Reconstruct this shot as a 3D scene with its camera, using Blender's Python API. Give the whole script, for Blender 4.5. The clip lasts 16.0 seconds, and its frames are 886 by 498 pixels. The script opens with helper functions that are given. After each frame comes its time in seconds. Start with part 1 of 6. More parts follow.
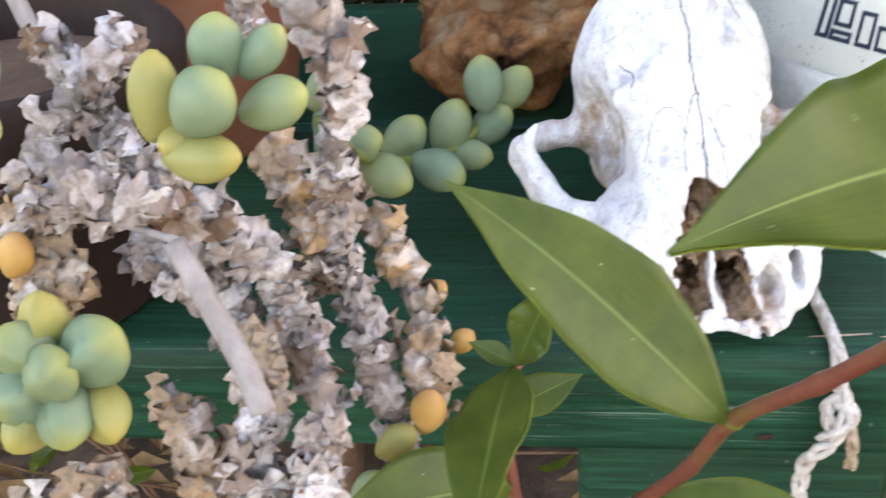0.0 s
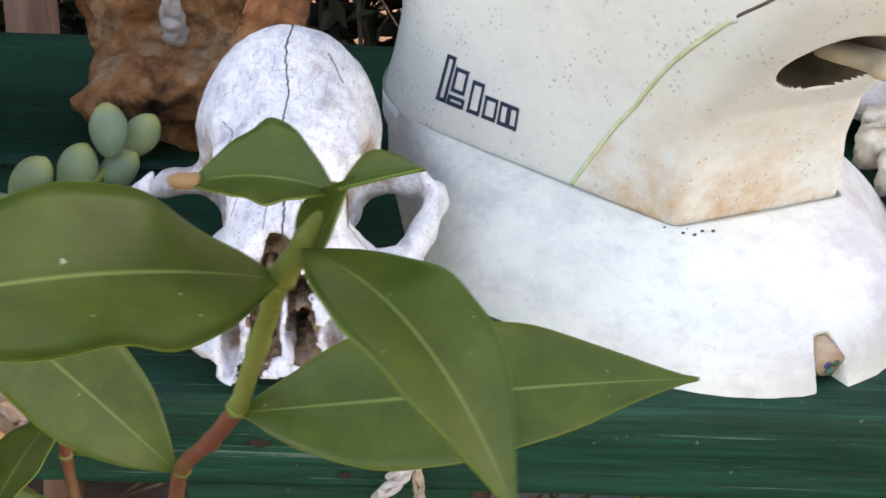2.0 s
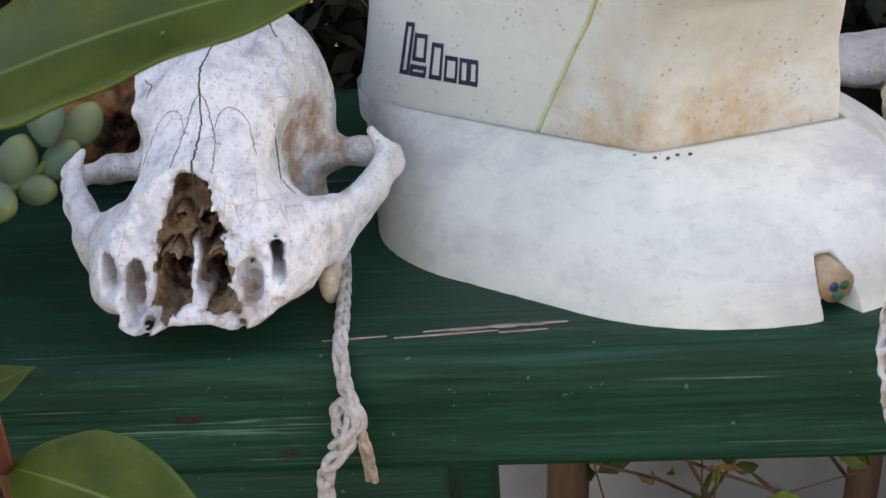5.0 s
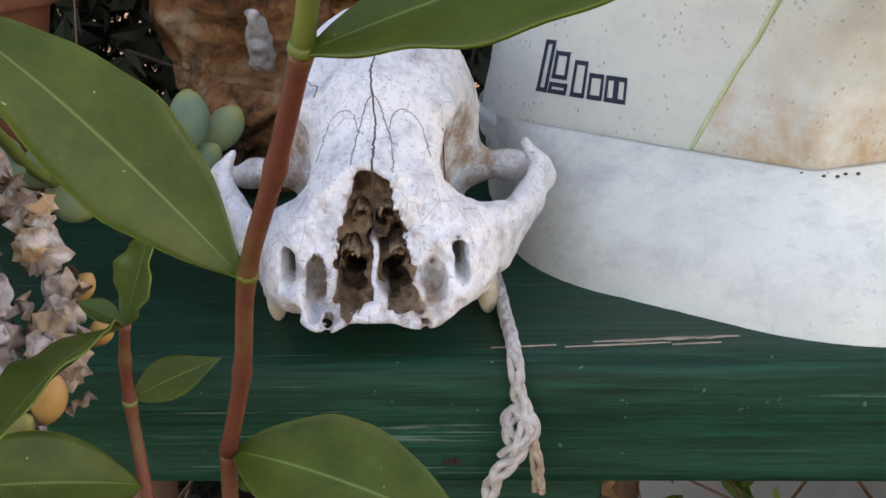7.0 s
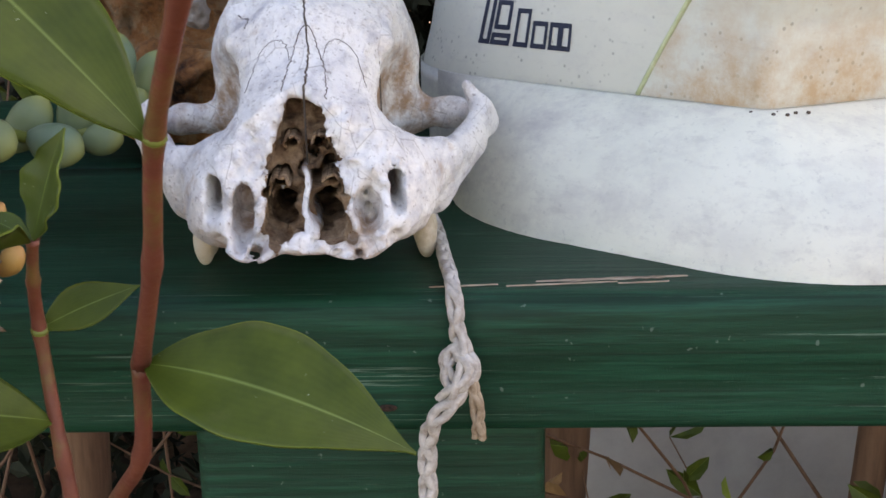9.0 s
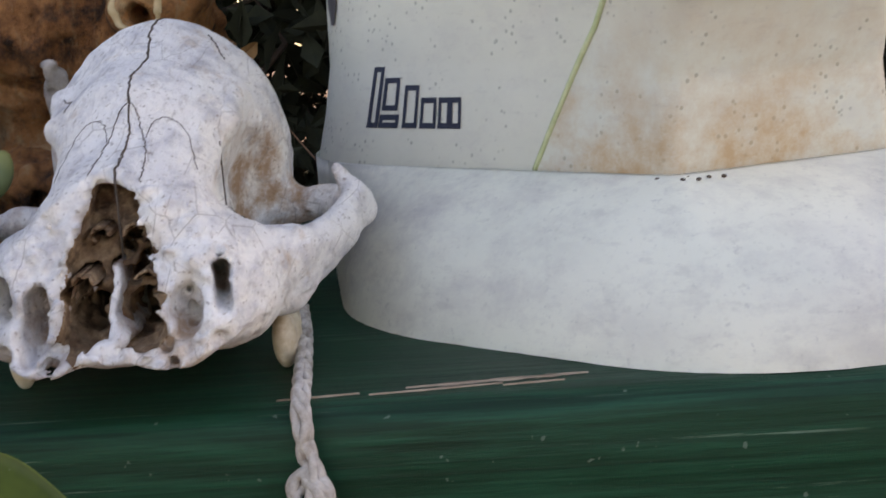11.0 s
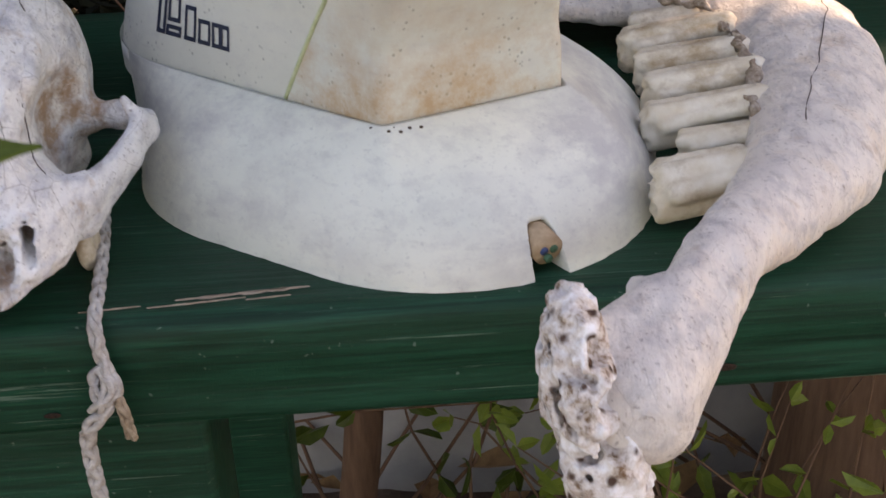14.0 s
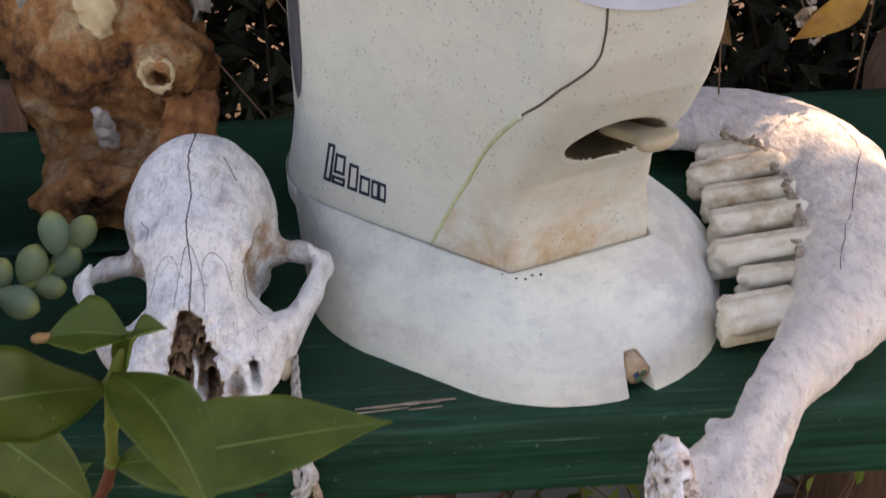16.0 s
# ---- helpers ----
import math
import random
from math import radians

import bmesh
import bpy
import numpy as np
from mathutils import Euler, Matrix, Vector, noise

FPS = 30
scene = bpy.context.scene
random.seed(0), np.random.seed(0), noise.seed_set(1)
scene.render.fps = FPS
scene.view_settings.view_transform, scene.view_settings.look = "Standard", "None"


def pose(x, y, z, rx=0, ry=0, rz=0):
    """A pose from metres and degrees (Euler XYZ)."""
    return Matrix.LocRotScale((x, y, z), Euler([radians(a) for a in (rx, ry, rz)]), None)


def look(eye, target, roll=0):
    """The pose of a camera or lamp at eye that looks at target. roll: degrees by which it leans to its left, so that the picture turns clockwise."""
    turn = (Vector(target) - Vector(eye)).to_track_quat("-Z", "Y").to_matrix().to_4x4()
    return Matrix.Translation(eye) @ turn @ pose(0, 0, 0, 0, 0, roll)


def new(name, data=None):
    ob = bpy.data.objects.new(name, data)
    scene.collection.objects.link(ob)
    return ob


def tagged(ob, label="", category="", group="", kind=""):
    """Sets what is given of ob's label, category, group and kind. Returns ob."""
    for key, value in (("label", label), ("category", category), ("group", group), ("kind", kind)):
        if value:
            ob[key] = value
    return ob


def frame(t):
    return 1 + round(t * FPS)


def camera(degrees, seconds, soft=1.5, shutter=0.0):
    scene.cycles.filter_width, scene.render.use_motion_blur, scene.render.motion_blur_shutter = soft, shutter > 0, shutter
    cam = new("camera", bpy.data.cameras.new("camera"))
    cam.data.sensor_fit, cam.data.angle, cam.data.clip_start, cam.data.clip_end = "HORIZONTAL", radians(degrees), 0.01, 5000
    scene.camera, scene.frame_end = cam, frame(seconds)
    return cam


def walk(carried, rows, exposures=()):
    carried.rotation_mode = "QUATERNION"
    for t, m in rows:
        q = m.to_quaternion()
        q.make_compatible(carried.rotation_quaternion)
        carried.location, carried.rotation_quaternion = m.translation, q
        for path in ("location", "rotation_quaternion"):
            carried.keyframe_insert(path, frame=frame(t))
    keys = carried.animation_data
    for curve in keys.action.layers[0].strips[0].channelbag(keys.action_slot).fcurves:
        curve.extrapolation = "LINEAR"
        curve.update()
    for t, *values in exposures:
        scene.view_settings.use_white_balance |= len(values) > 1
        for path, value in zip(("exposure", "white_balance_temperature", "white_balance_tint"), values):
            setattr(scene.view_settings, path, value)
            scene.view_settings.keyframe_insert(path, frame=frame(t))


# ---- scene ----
cam = camera(40.2, 16.0, soft=1.5, shutter=0.3)
PATH = [
    (0, (0.129, 0.115, 0.18), (-0.131, 1.835, -0.807), -4.3),
    (0.5, (0.147, 0.107, 0.191), (0.036, 1.847, -0.789), 0.3),
    (1, (0.168, 0.101, 0.197), (0.144, 1.851, -0.772), 2.0),
    (1.5, (0.177, 0.102, 0.196), (0.199, 1.847, -0.781), 2.1),
    (2, (0.19, 0.105, 0.196), (0.234, 1.857, -0.767), 2.6),
    (2.5, (0.214, 0.108, 0.188), (0.25, 1.885, -0.728), 2.4),
    (3, (0.237, 0.109, 0.182), (0.182, 1.896, -0.714), 1.5),
    (3.5, (0.249, 0.111, 0.173), (0.115, 1.92, -0.668), -1.2),
    (6, (0.213, 0.113, 0.107), (0.051, 1.994, -0.556), -4.8),
    (6.5, (0.196, 0.112, 0.109), (0.038, 1.996, -0.545), -2.5),
    (7, (0.19, 0.109, 0.114), (0.059, 2.008, -0.499), -1.9),
    (7.5, (0.187, 0.105, 0.111), (0.118, 2.018, -0.47), -1.3),
    (8, (0.184, 0.101, 0.106), (0.138, 2.015, -0.47), -0.9),
    (10.5, (0.216, 0.154, 0.068), (0.153, 2.105, -0.371), -2.8),
    (11, (0.223, 0.158, 0.068), (0.164, 2.126, -0.284), -4.0),
    (11.5, (0.237, 0.151, 0.075), (0.266, 2.128, -0.229), -4.9),
    (12, (0.268, 0.142, 0.069), (0.344, 2.114, -0.255), -6.7),
    (12.5, (0.285, 0.129, 0.071), (0.405, 2.092, -0.288), -5.6),
    (13, (0.291, 0.122, 0.101), (0.443, 2.064, -0.353), -4.5),
    (13.5, (0.277, 0.107, 0.125), (0.371, 1.979, -0.571), -2.8),
    (14, (0.264, 0.101, 0.162), (0.36, 1.866, -0.774), -2.1),
    (14.5, (0.255, 0.092, 0.194), (0.34, 1.841, -0.772), -3.0),
    (15, (0.245, 0.082, 0.212), (0.286, 1.829, -0.76), -3.5),
    (15.5, (0.234, 0.068, 0.242), (0.285, 1.844, -0.676), -1.9),
    (16, (0.234, 0.036, 0.254), (0.267, 1.792, -0.704), -2.5),
]
walk(cam, [(t, look(eye, target, roll)) for t, eye, target, roll in PATH],
     [(0, 3.12, 9000, 23), (1.0, 2.98, 8900, 24), (1.5, 2.84, 8900, 24), (2.0, 2.62, 8800, 25), (2.5, 2.4, 8700, 25), (3.5, 2.1, 8700, 25), (6, 2.12, 8800, 25), (8, 2.28, 8900, 25), (10.5, 1.98, 9000, 26),
      (12, 1.66, 9100, 26), (12.5, 1.66, 9100, 26), (13, 1.75, 9300, 29), (14.5, 1.74, 9200, 28), (16, 1.74, 9200, 29)])


# ---- world and light ----
world = bpy.data.worlds.new("sky")
scene.world = world
world.use_nodes = True
wn = world.node_tree.nodes
sky = wn.new("ShaderNodeTexSky")
sky.sky_type = "NISHITA"
sky.sun_disc = False
sky.sun_elevation = radians(32.5)
sky.sun_rotation = radians(52)
wn["Background"].inputs["Strength"].default_value = 0.15
world.node_tree.links.new(sky.outputs[0], wn["Background"].inputs["Color"])
sun_data = bpy.data.lights.new("sun", "SUN")
sun_data.energy, sun_data.angle, sun_data.color = 3.0, radians(0.6), (1.0, 0.86, 0.68)
SUN_FROM = Vector((0.62, 0.48, 0.50)).normalized()
sun = new("sun", sun_data)
sun.matrix_world = look(SUN_FROM * 5, (0, 0, 0))


# ---- materials ----
def clamp_col(c, k):
    return tuple(min(1.0, v * k) for v in c) + (1.0,)


class Mat:
    """A small builder of node materials."""

    def __init__(self, name, rough=0.6, metal=0.0, spec=0.5):
        self.m = bpy.data.materials.new(name)
        self.m.use_nodes = True
        self.t = self.m.node_tree
        self.b = self.t.nodes["Principled BSDF"]
        self.b.inputs["Roughness"].default_value = rough
        self.b.inputs["Metallic"].default_value = metal
        self.b.inputs["Specular IOR Level"].default_value = spec
        self.co = self.t.nodes.new("ShaderNodeTexCoord").outputs["Object"]

    def link(self, a, b):
        self.t.links.new(a, b)

    def mapped(self, scale=(1, 1, 1), turn=(0, 0, 0)):
        n = self.t.nodes.new("ShaderNodeMapping")
        n.inputs["Scale"].default_value = scale
        n.inputs["Rotation"].default_value = turn
        self.link(self.co, n.inputs[0])
        return n.outputs[0]

    def noise(self, scale, detail=6, rough=0.6, stretch=(1, 1, 1), distort=0.0):
        n = self.t.nodes.new("ShaderNodeTexNoise")
        n.inputs["Scale"].default_value = scale
        n.inputs["Detail"].default_value = detail
        n.inputs["Roughness"].default_value = rough
        n.inputs["Distortion"].default_value = distort
        self.link(self.mapped(stretch), n.inputs["Vector"])
        return n.outputs["Fac"]

    def cells(self, scale, feature="F1", stretch=(1, 1, 1)):
        n = self.t.nodes.new("ShaderNodeTexVoronoi")
        n.feature = feature
        n.inputs["Scale"].default_value = scale
        self.link(self.mapped(stretch), n.inputs["Vector"])
        return n.outputs["Distance"]

    def ramp(self, fac, stops):
        n = self.t.nodes.new("ShaderNodeValToRGB")
        e = n.color_ramp.elements
        while len(e) < len(stops):
            e.new(0.5)
        for k, (p, c) in zip(e, stops):
            k.position = p
            k.color = c if len(c) == 4 else (*c, 1)
        self.link(fac, n.inputs[0])
        return n.outputs[0]

    def band(self, fac, lo, hi):
        return self.ramp(fac, [(lo, (0, 0, 0)), (hi, (1, 1, 1))])

    def mix(self, fac, a, b, how="MIX"):
        n = self.t.nodes.new("ShaderNodeMix")
        n.data_type = "RGBA"
        n.blend_type = how
        for sock, v in ((n.inputs[0], fac), (n.inputs[6], a), (n.inputs[7], b)):
            if isinstance(v, (int, float)):
                sock.default_value = v
            elif isinstance(v, tuple):
                sock.default_value = v if len(v) == 4 else (*v, 1)
            else:
                self.link(v, sock)
        return n.outputs[2]

    def math(self, op, a, b=0.5):
        n = self.t.nodes.new("ShaderNodeMath")
        n.operation = op
        for sock, v in ((n.inputs[0], a), (n.inputs[1], b)):
            if isinstance(v, (int, float)):
                sock.default_value = v
            else:
                self.link(v, sock)
        return n.outputs[0]

    def axis(self, i):
        n = self.t.nodes.new("ShaderNodeSeparateXYZ")
        self.link(self.co, n.inputs[0])
        return n.outputs[i]

    def random(self):
        return self.t.nodes.new("ShaderNodeObjectInfo").outputs["Random"]

    def island(self):
        return self.t.nodes.new("ShaderNodeNewGeometry").outputs["Random Per Island"]

    def colour(self, c):
        if isinstance(c, tuple):
            self.b.inputs["Base Color"].default_value = (*c, 1)
        else:
            self.link(c, self.b.inputs["Base Color"])
        return self

    def rough(self, fac, lo, hi):
        n = self.t.nodes.new("ShaderNodeMapRange")
        n.inputs[3].default_value, n.inputs[4].default_value = lo, hi
        self.link(fac, n.inputs[0])
        self.link(n.outputs[0], self.b.inputs["Roughness"])
        return self

    def bump(self, fac, strength, distance=0.001):
        n = self.t.nodes.new("ShaderNodeBump")
        n.inputs["Strength"].default_value = strength
        n.inputs["Distance"].default_value = distance
        self.link(fac, n.inputs["Height"])
        if self.b.inputs["Normal"].links:
            self.link(self.b.inputs["Normal"].links[0].from_socket, n.inputs["Normal"])
        self.link(n.outputs[0], self.b.inputs["Normal"])
        return self


def make_green_paint():
    m = Mat("green_paint", 0.5, 0, 0.22)
    grain = m.noise(60, 8, 0.65, (0.35, 6, 6))
    fine = m.noise(150, 6, 0.7, (0.10, 5, 5))
    soft = m.noise(14, 5, 0.6)
    base = m.ramp(soft, [(0.3, (0.0016, 0.027, 0.0135)), (0.7, (0.0030, 0.047, 0.025))])
    base = m.mix(m.band(grain, 0.45, 0.75), base, (0.005, 0.080, 0.045))
    base = m.mix(m.math("MULTIPLY", m.band(fine, 0.50, 0.62), 0.55), base, (0.0010, 0.014, 0.008))
    flake = m.noise(34, 9, 0.72, (0.12, 5.5, 5.5))
    patch = m.noise(9, 3, 0.5)
    worn = m.math("MULTIPLY", m.band(flake, 0.635, 0.66), m.band(patch, 0.42, 0.62))
    base = m.mix(m.math("MULTIPLY", worn, 0.5), base, (0.26, 0.36, 0.29))
    hair = m.math("MULTIPLY", m.band(m.noise(120, 7, 0.75, (0.07, 6, 6)), 0.625, 0.65), m.band(m.noise(24, 3, 0.5), 0.42, 0.58))
    base = m.mix(m.math("MULTIPLY", hair, 0.55), base, (0.22, 0.34, 0.27))
    dust = m.band(m.noise(420, 3, 0.5), 0.71, 0.74)
    base = m.mix(m.math("MULTIPLY", dust, 0.30), base, (0.25, 0.33, 0.29))
    m.colour(base).rough(soft, 0.40, 0.62)
    m.bump(grain, 0.5, 0.0008).bump(fine, 0.4, 0.0004).bump(worn, -0.4, 0.0004)
    return m.m


def make_bone(name, warm, stain, fine=1.0, stained=lambda m, c: c, cracked=0.5, tone=1.0, mottle=1.0):
    m = Mat(name, 0.72, 0, 0.3)
    big = m.noise(38, 5, 0.6)
    mid = m.noise(160, 7, 0.65, (1, 0.6, 1))
    spot = m.noise(900 * fine, 4, 0.6)
    c = m.ramp(big, [(0.30, (0.74, 0.72, 0.71)), (0.55, (0.84, 0.82, 0.79)), (0.75, warm)])
    c = m.mix(m.math("MULTIPLY", m.band(mid, 0.47, 0.70), mottle), c, (0.50, 0.49, 0.51))
    streak = m.noise(300, 7, 0.7, (1.6, 0.35, 1.0))
    c = m.mix(m.math("MULTIPLY", m.band(streak, 0.54, 0.66), 0.45 * mottle), c, (0.44, 0.39, 0.36))
    c = m.mix(m.math("MULTIPLY", m.band(m.noise(55, 8, 0.7), 0.58, 0.72), 0.75), c, stain)
    c = m.mix(m.math("MULTIPLY", m.band(spot, 0.60, 0.68), 0.6 * mottle), c, (0.24, 0.19, 0.155))
    if tone < 1:
        c = m.mix(1.0, c, (tone, tone * 0.94, tone * 0.88), "MULTIPLY")
    crack = m.math("SUBTRACT", 1.0, m.band(m.cells(95, "DISTANCE_TO_EDGE", (1.6, 0.75, 1.0)), 0.0, 0.022))
    crack = m.math("MULTIPLY", crack, m.band(m.noise(70, 4), 0.46, 0.56))
    c = stained(m, c)
    c = m.mix(m.math("MULTIPLY", crack, cracked), c, (0.22, 0.18, 0.15))
    m.colour(c)
    m.bump(mid, 0.9, 0.0022).bump(streak, 0.6, 0.0010).bump(spot, 0.6, 0.0006).bump(crack, -cracked, 0.0006)
    return m.m


def make_porous():
    m = Mat("porous_bone", 0.8, 0, 0.2)
    n = m.noise(150, 8, 0.75)
    pit = m.cells(210)
    c = m.ramp(n, [(0.36, (0.20, 0.115, 0.065)), (0.46, (0.60, 0.52, 0.46)), (0.60, (0.84, 0.82, 0.81))])
    c = m.mix(m.math("SUBTRACT", 1.0, m.band(pit, 0.16, 0.30)), c, (0.09, 0.05, 0.035))
    m.colour(c).bump(pit, 0.9, 0.002).bump(n, 0.5, 0.001)
    return m.m


def make_kettle_plastic(name, rust, dots=0.55, grey=0.42, pale=0.86, smudge=0.0):
    m = Mat(name, 0.40, 0, 0.45)
    big = m.noise(22, 4, 0.55)
    c = m.ramp(big, [(0.3, (0.60 * pale, 0.62 * pale, 0.54 * pale)), (0.7, (0.70 * pale, 0.70 * pale, 0.61 * pale))])
    grime = m.noise(95, 9, 0.75, (0.8, 0.8, 1.2))
    c = m.mix(m.math("MULTIPLY", m.band(grime, 0.48, 0.68), grey), c, (0.45, 0.445, 0.425))
    scuff = m.noise(240, 6, 0.7, (0.5, 0.5, 1.6))
    c = m.mix(m.math("MULTIPLY", m.band(scuff, 0.57, 0.66), 0.22), c, (0.35, 0.345, 0.335))
    dot = m.math("MULTIPLY", m.math("SUBTRACT", 1.0, m.band(m.cells(430), 0.16, 0.27)), m.band(m.noise(90, 3), 0.49, 0.56))
    c = m.mix(m.math("MULTIPLY", dot, dots), c, (0.16, 0.18, 0.15))
    if rust:
        stain = m.math("MULTIPLY", m.band(m.noise(40, 8, 0.72), 0.40, 0.60), rust)
        low = m.ramp(m.axis(2), [(0.036, (1, 1, 1)), (0.075, (0.10, 0.10, 0.10))])
        c = m.mix(m.math("MULTIPLY", stain, low), c, (0.42, 0.25, 0.11))
    if smudge:
        blot = m.math("MULTIPLY", m.band(m.noise(42, 8, 0.72, (0.6, 0.6, 1.3)), 0.44, 0.62), m.band(m.noise(16, 3, 0.5), 0.40, 0.60))
        c = m.mix(m.math("MULTIPLY", blot, smudge), c, (0.45, 0.445, 0.43))
        c = m.mix(m.math("MULTIPLY", m.band(m.noise(520, 5, 0.7), 0.60, 0.68), 0.30), c, (0.30, 0.31, 0.31))
    m.colour(c).rough(grime, 0.32, 0.60)
    m.bump(scuff, 0.10, 0.0005)
    return m.m


def make_leaf(name, dark, light, rib=(0.30, 0.42, 0.12)):
    m = Mat(name, 0.45, 0, 0.3)
    n = m.noise(120, 5, 0.6)
    uv = m.t.nodes.new("ShaderNodeUVMap").outputs[0]
    sep = m.t.nodes.new("ShaderNodeSeparateXYZ")
    m.link(uv, sep.inputs[0])
    across = m.math("ABSOLUTE", m.math("SUBTRACT", sep.outputs[0], 0.5))
    c = m.ramp(n, [(0.3, dark), (0.7, light)])
    # fine parallel veins from base to tip
    wave = m.t.nodes.new("ShaderNodeTexWave")
    wave.inputs["Scale"].default_value = 4.6
    wave.inputs["Distortion"].default_value = 0.9
    wave.inputs["Detail Scale"].default_value = 0.6
    m.link(uv, wave.inputs["Vector"])
    c = m.mix(m.math("MULTIPLY", wave.outputs["Fac"], 0.07), c, clamp_col(light, 1.35))
    ribmask = m.math("SUBTRACT", 1.0, m.band(across, 0.004, 0.018))
    c = m.mix(m.math("MULTIPLY", ribmask, 0.36), c, rib)
    edge = m.band(across, 0.488, 0.497)
    c = m.mix(m.math("MULTIPLY", edge, 0.5), c, clamp_col(light, 2.2))
    blot = m.band(m.noise(42, 6, 0.7), 0.62, 0.74)
    c = m.mix(m.math("MULTIPLY", blot, 0.35), c, (0.16, 0.15, 0.05))
    speck = m.band(m.noise(700, 3), 0.72, 0.76)
    c = m.mix(m.math("MULTIPLY", speck, 0.6), c, (0.55, 0.60, 0.45))
    m.colour(c).rough(n, 0.36, 0.55)
    m.bump(wave.outputs["Fac"], 0.05, 0.0002).bump(n, 0.12, 0.0004)
    m.b.inputs["Transmission Weight"].default_value = 0.0
    # light passing through the blade
    tr = m.t.nodes.new("ShaderNodeBsdfTranslucent")
    m.link(m.mix(0.5, c, clamp_col(light, 2.0)), tr.inputs[0])
    mixs = m.t.nodes.new("ShaderNodeMixShader")
    mixs.inputs[0].default_value = 0.22
    m.link(m.b.outputs[0], mixs.inputs[1])
    m.link(tr.outputs[0], mixs.inputs[2])
    m.link(mixs.outputs[0], m.t.nodes["Material Output"].inputs[0])
    return m.m


def make_succulent(name, low, high, tipc):
    m = Mat(name, 0.5, 0, 0.3)
    n = m.noise(130, 4, 0.6)
    c = m.ramp(n, [(0.3, low), (0.7, high)])
    c = m.mix(m.math("MULTIPLY", m.band(m.random(), 0.45, 1.0), 0.30), c, tipc)
    uv = m.t.nodes.new("ShaderNodeUVMap").outputs[0]
    sep = m.t.nodes.new("ShaderNodeSeparateXYZ")
    m.link(uv, sep.inputs[0])
    c = m.mix(m.math("MULTIPLY", m.band(sep.outputs[1], 0.72, 1.0), 0.75), c, tipc)
    m.colour(c).bump(m.noise(900, 3), 0.08, 0.0004)
    m.b.inputs["Subsurface Weight"].default_value = 0.12
    m.b.inputs["Subsurface Radius"].default_value = (0.004, 0.005, 0.002)
    m.b.inputs["Subsurface Scale"].default_value = 0.5
    return m.m


def make_dry(name, cols):
    m = Mat(name, 0.85, 0, 0.15)
    c = m.ramp(m.island(), [(i / (len(cols) - 1), k) for i, k in enumerate(cols)])
    n = m.noise(330, 7, 0.7)
    c = m.mix(m.band(n, 0.45, 0.72), c, (0.15, 0.115, 0.095))
    c = m.mix(m.math("MULTIPLY", m.band(m.noise(150, 5), 0.55, 0.68), 0.5), c, (0.70, 0.67, 0.66))
    m.colour(c).bump(n, 0.7, 0.001)
    return m.m


def make_simple(name, a, b, scale, rough=0.8, stretch=(1, 1, 1), bump=0.4, dist=0.002, third=None):
    m = Mat(name, rough, 0, 0.3)
    n = m.noise(scale, 8, 0.65, stretch)
    c = m.ramp(n, [(0.3, a), (0.7, b)])
    if third:
        c = m.mix(m.band(m.noise(scale * 0.3, 6, 0.7, stretch), 0.5, 0.66), c, third)
    m.colour(c).bump(n, bump, dist)
    return m.m


def make_burl():
    m = Mat("burl_wood", 0.8, 0, 0.25)
    big = m.noise(34, 6, 0.7)
    mid = m.noise(120, 8, 0.75)
    fib = m.noise(160, 6, 0.7, (2.2, 2.2, 0.35))
    c = m.ramp(big, [(0.36, (0.06, 0.030, 0.018)), (0.44, (0.34, 0.135, 0.050)), (0.53, (0.58, 0.255, 0.095)), (0.63, (0.66, 0.45, 0.26))])
    c = m.mix(m.band(mid, 0.52, 0.75), c, (0.06, 0.032, 0.02))
    c = m.mix(m.math("MULTIPLY", m.band(fib, 0.55, 0.70), 0.6), c, (0.48, 0.31, 0.17))
    m.colour(c).bump(mid, 1.0, 0.006).bump(fib, 0.8, 0.003)
    return m.m


GREEN = make_green_paint()
def skull_stains(m, c):
    """Brown soil stains left in the sockets and round the broken nose."""
    def ball(u, v, w, r):
        vec = m.t.nodes.new("ShaderNodeCombineXYZ")
        m.link(m.math("ABSOLUTE", m.axis(0)), vec.inputs[0])
        m.link(m.axis(1), vec.inputs[1])
        m.link(m.axis(2), vec.inputs[2])
        d = m.t.nodes.new("ShaderNodeVectorMath")
        d.operation = "DISTANCE"
        d.inputs[1].default_value = (u, v, w)
        m.link(vec.outputs[0], d.inputs[0])
        return m.ramp(m.math("DIVIDE", d.outputs["Value"], r), [(0.55, (1, 1, 1)), (1.0, (0, 0, 0))])
    patchy = m.band(m.noise(120, 7, 0.65), 0.42, 0.62)
    for u, v, w, r, k in ((0.022, 0.024, 0.034, 0.021, 0.85), (0.030, 0.039, 0.026, 0.014, 0.6), (0.009, -0.040, 0.014, 0.014, 0.8), (0.006, -0.024, 0.026, 0.017, 0.95), (0.022, -0.030, 0.024, 0.007, 0.7)):
        c = m.mix(m.math("MULTIPLY", m.math("MULTIPLY", ball(u, v, w, r), patchy), k), c, (0.36, 0.19, 0.085))
    return c


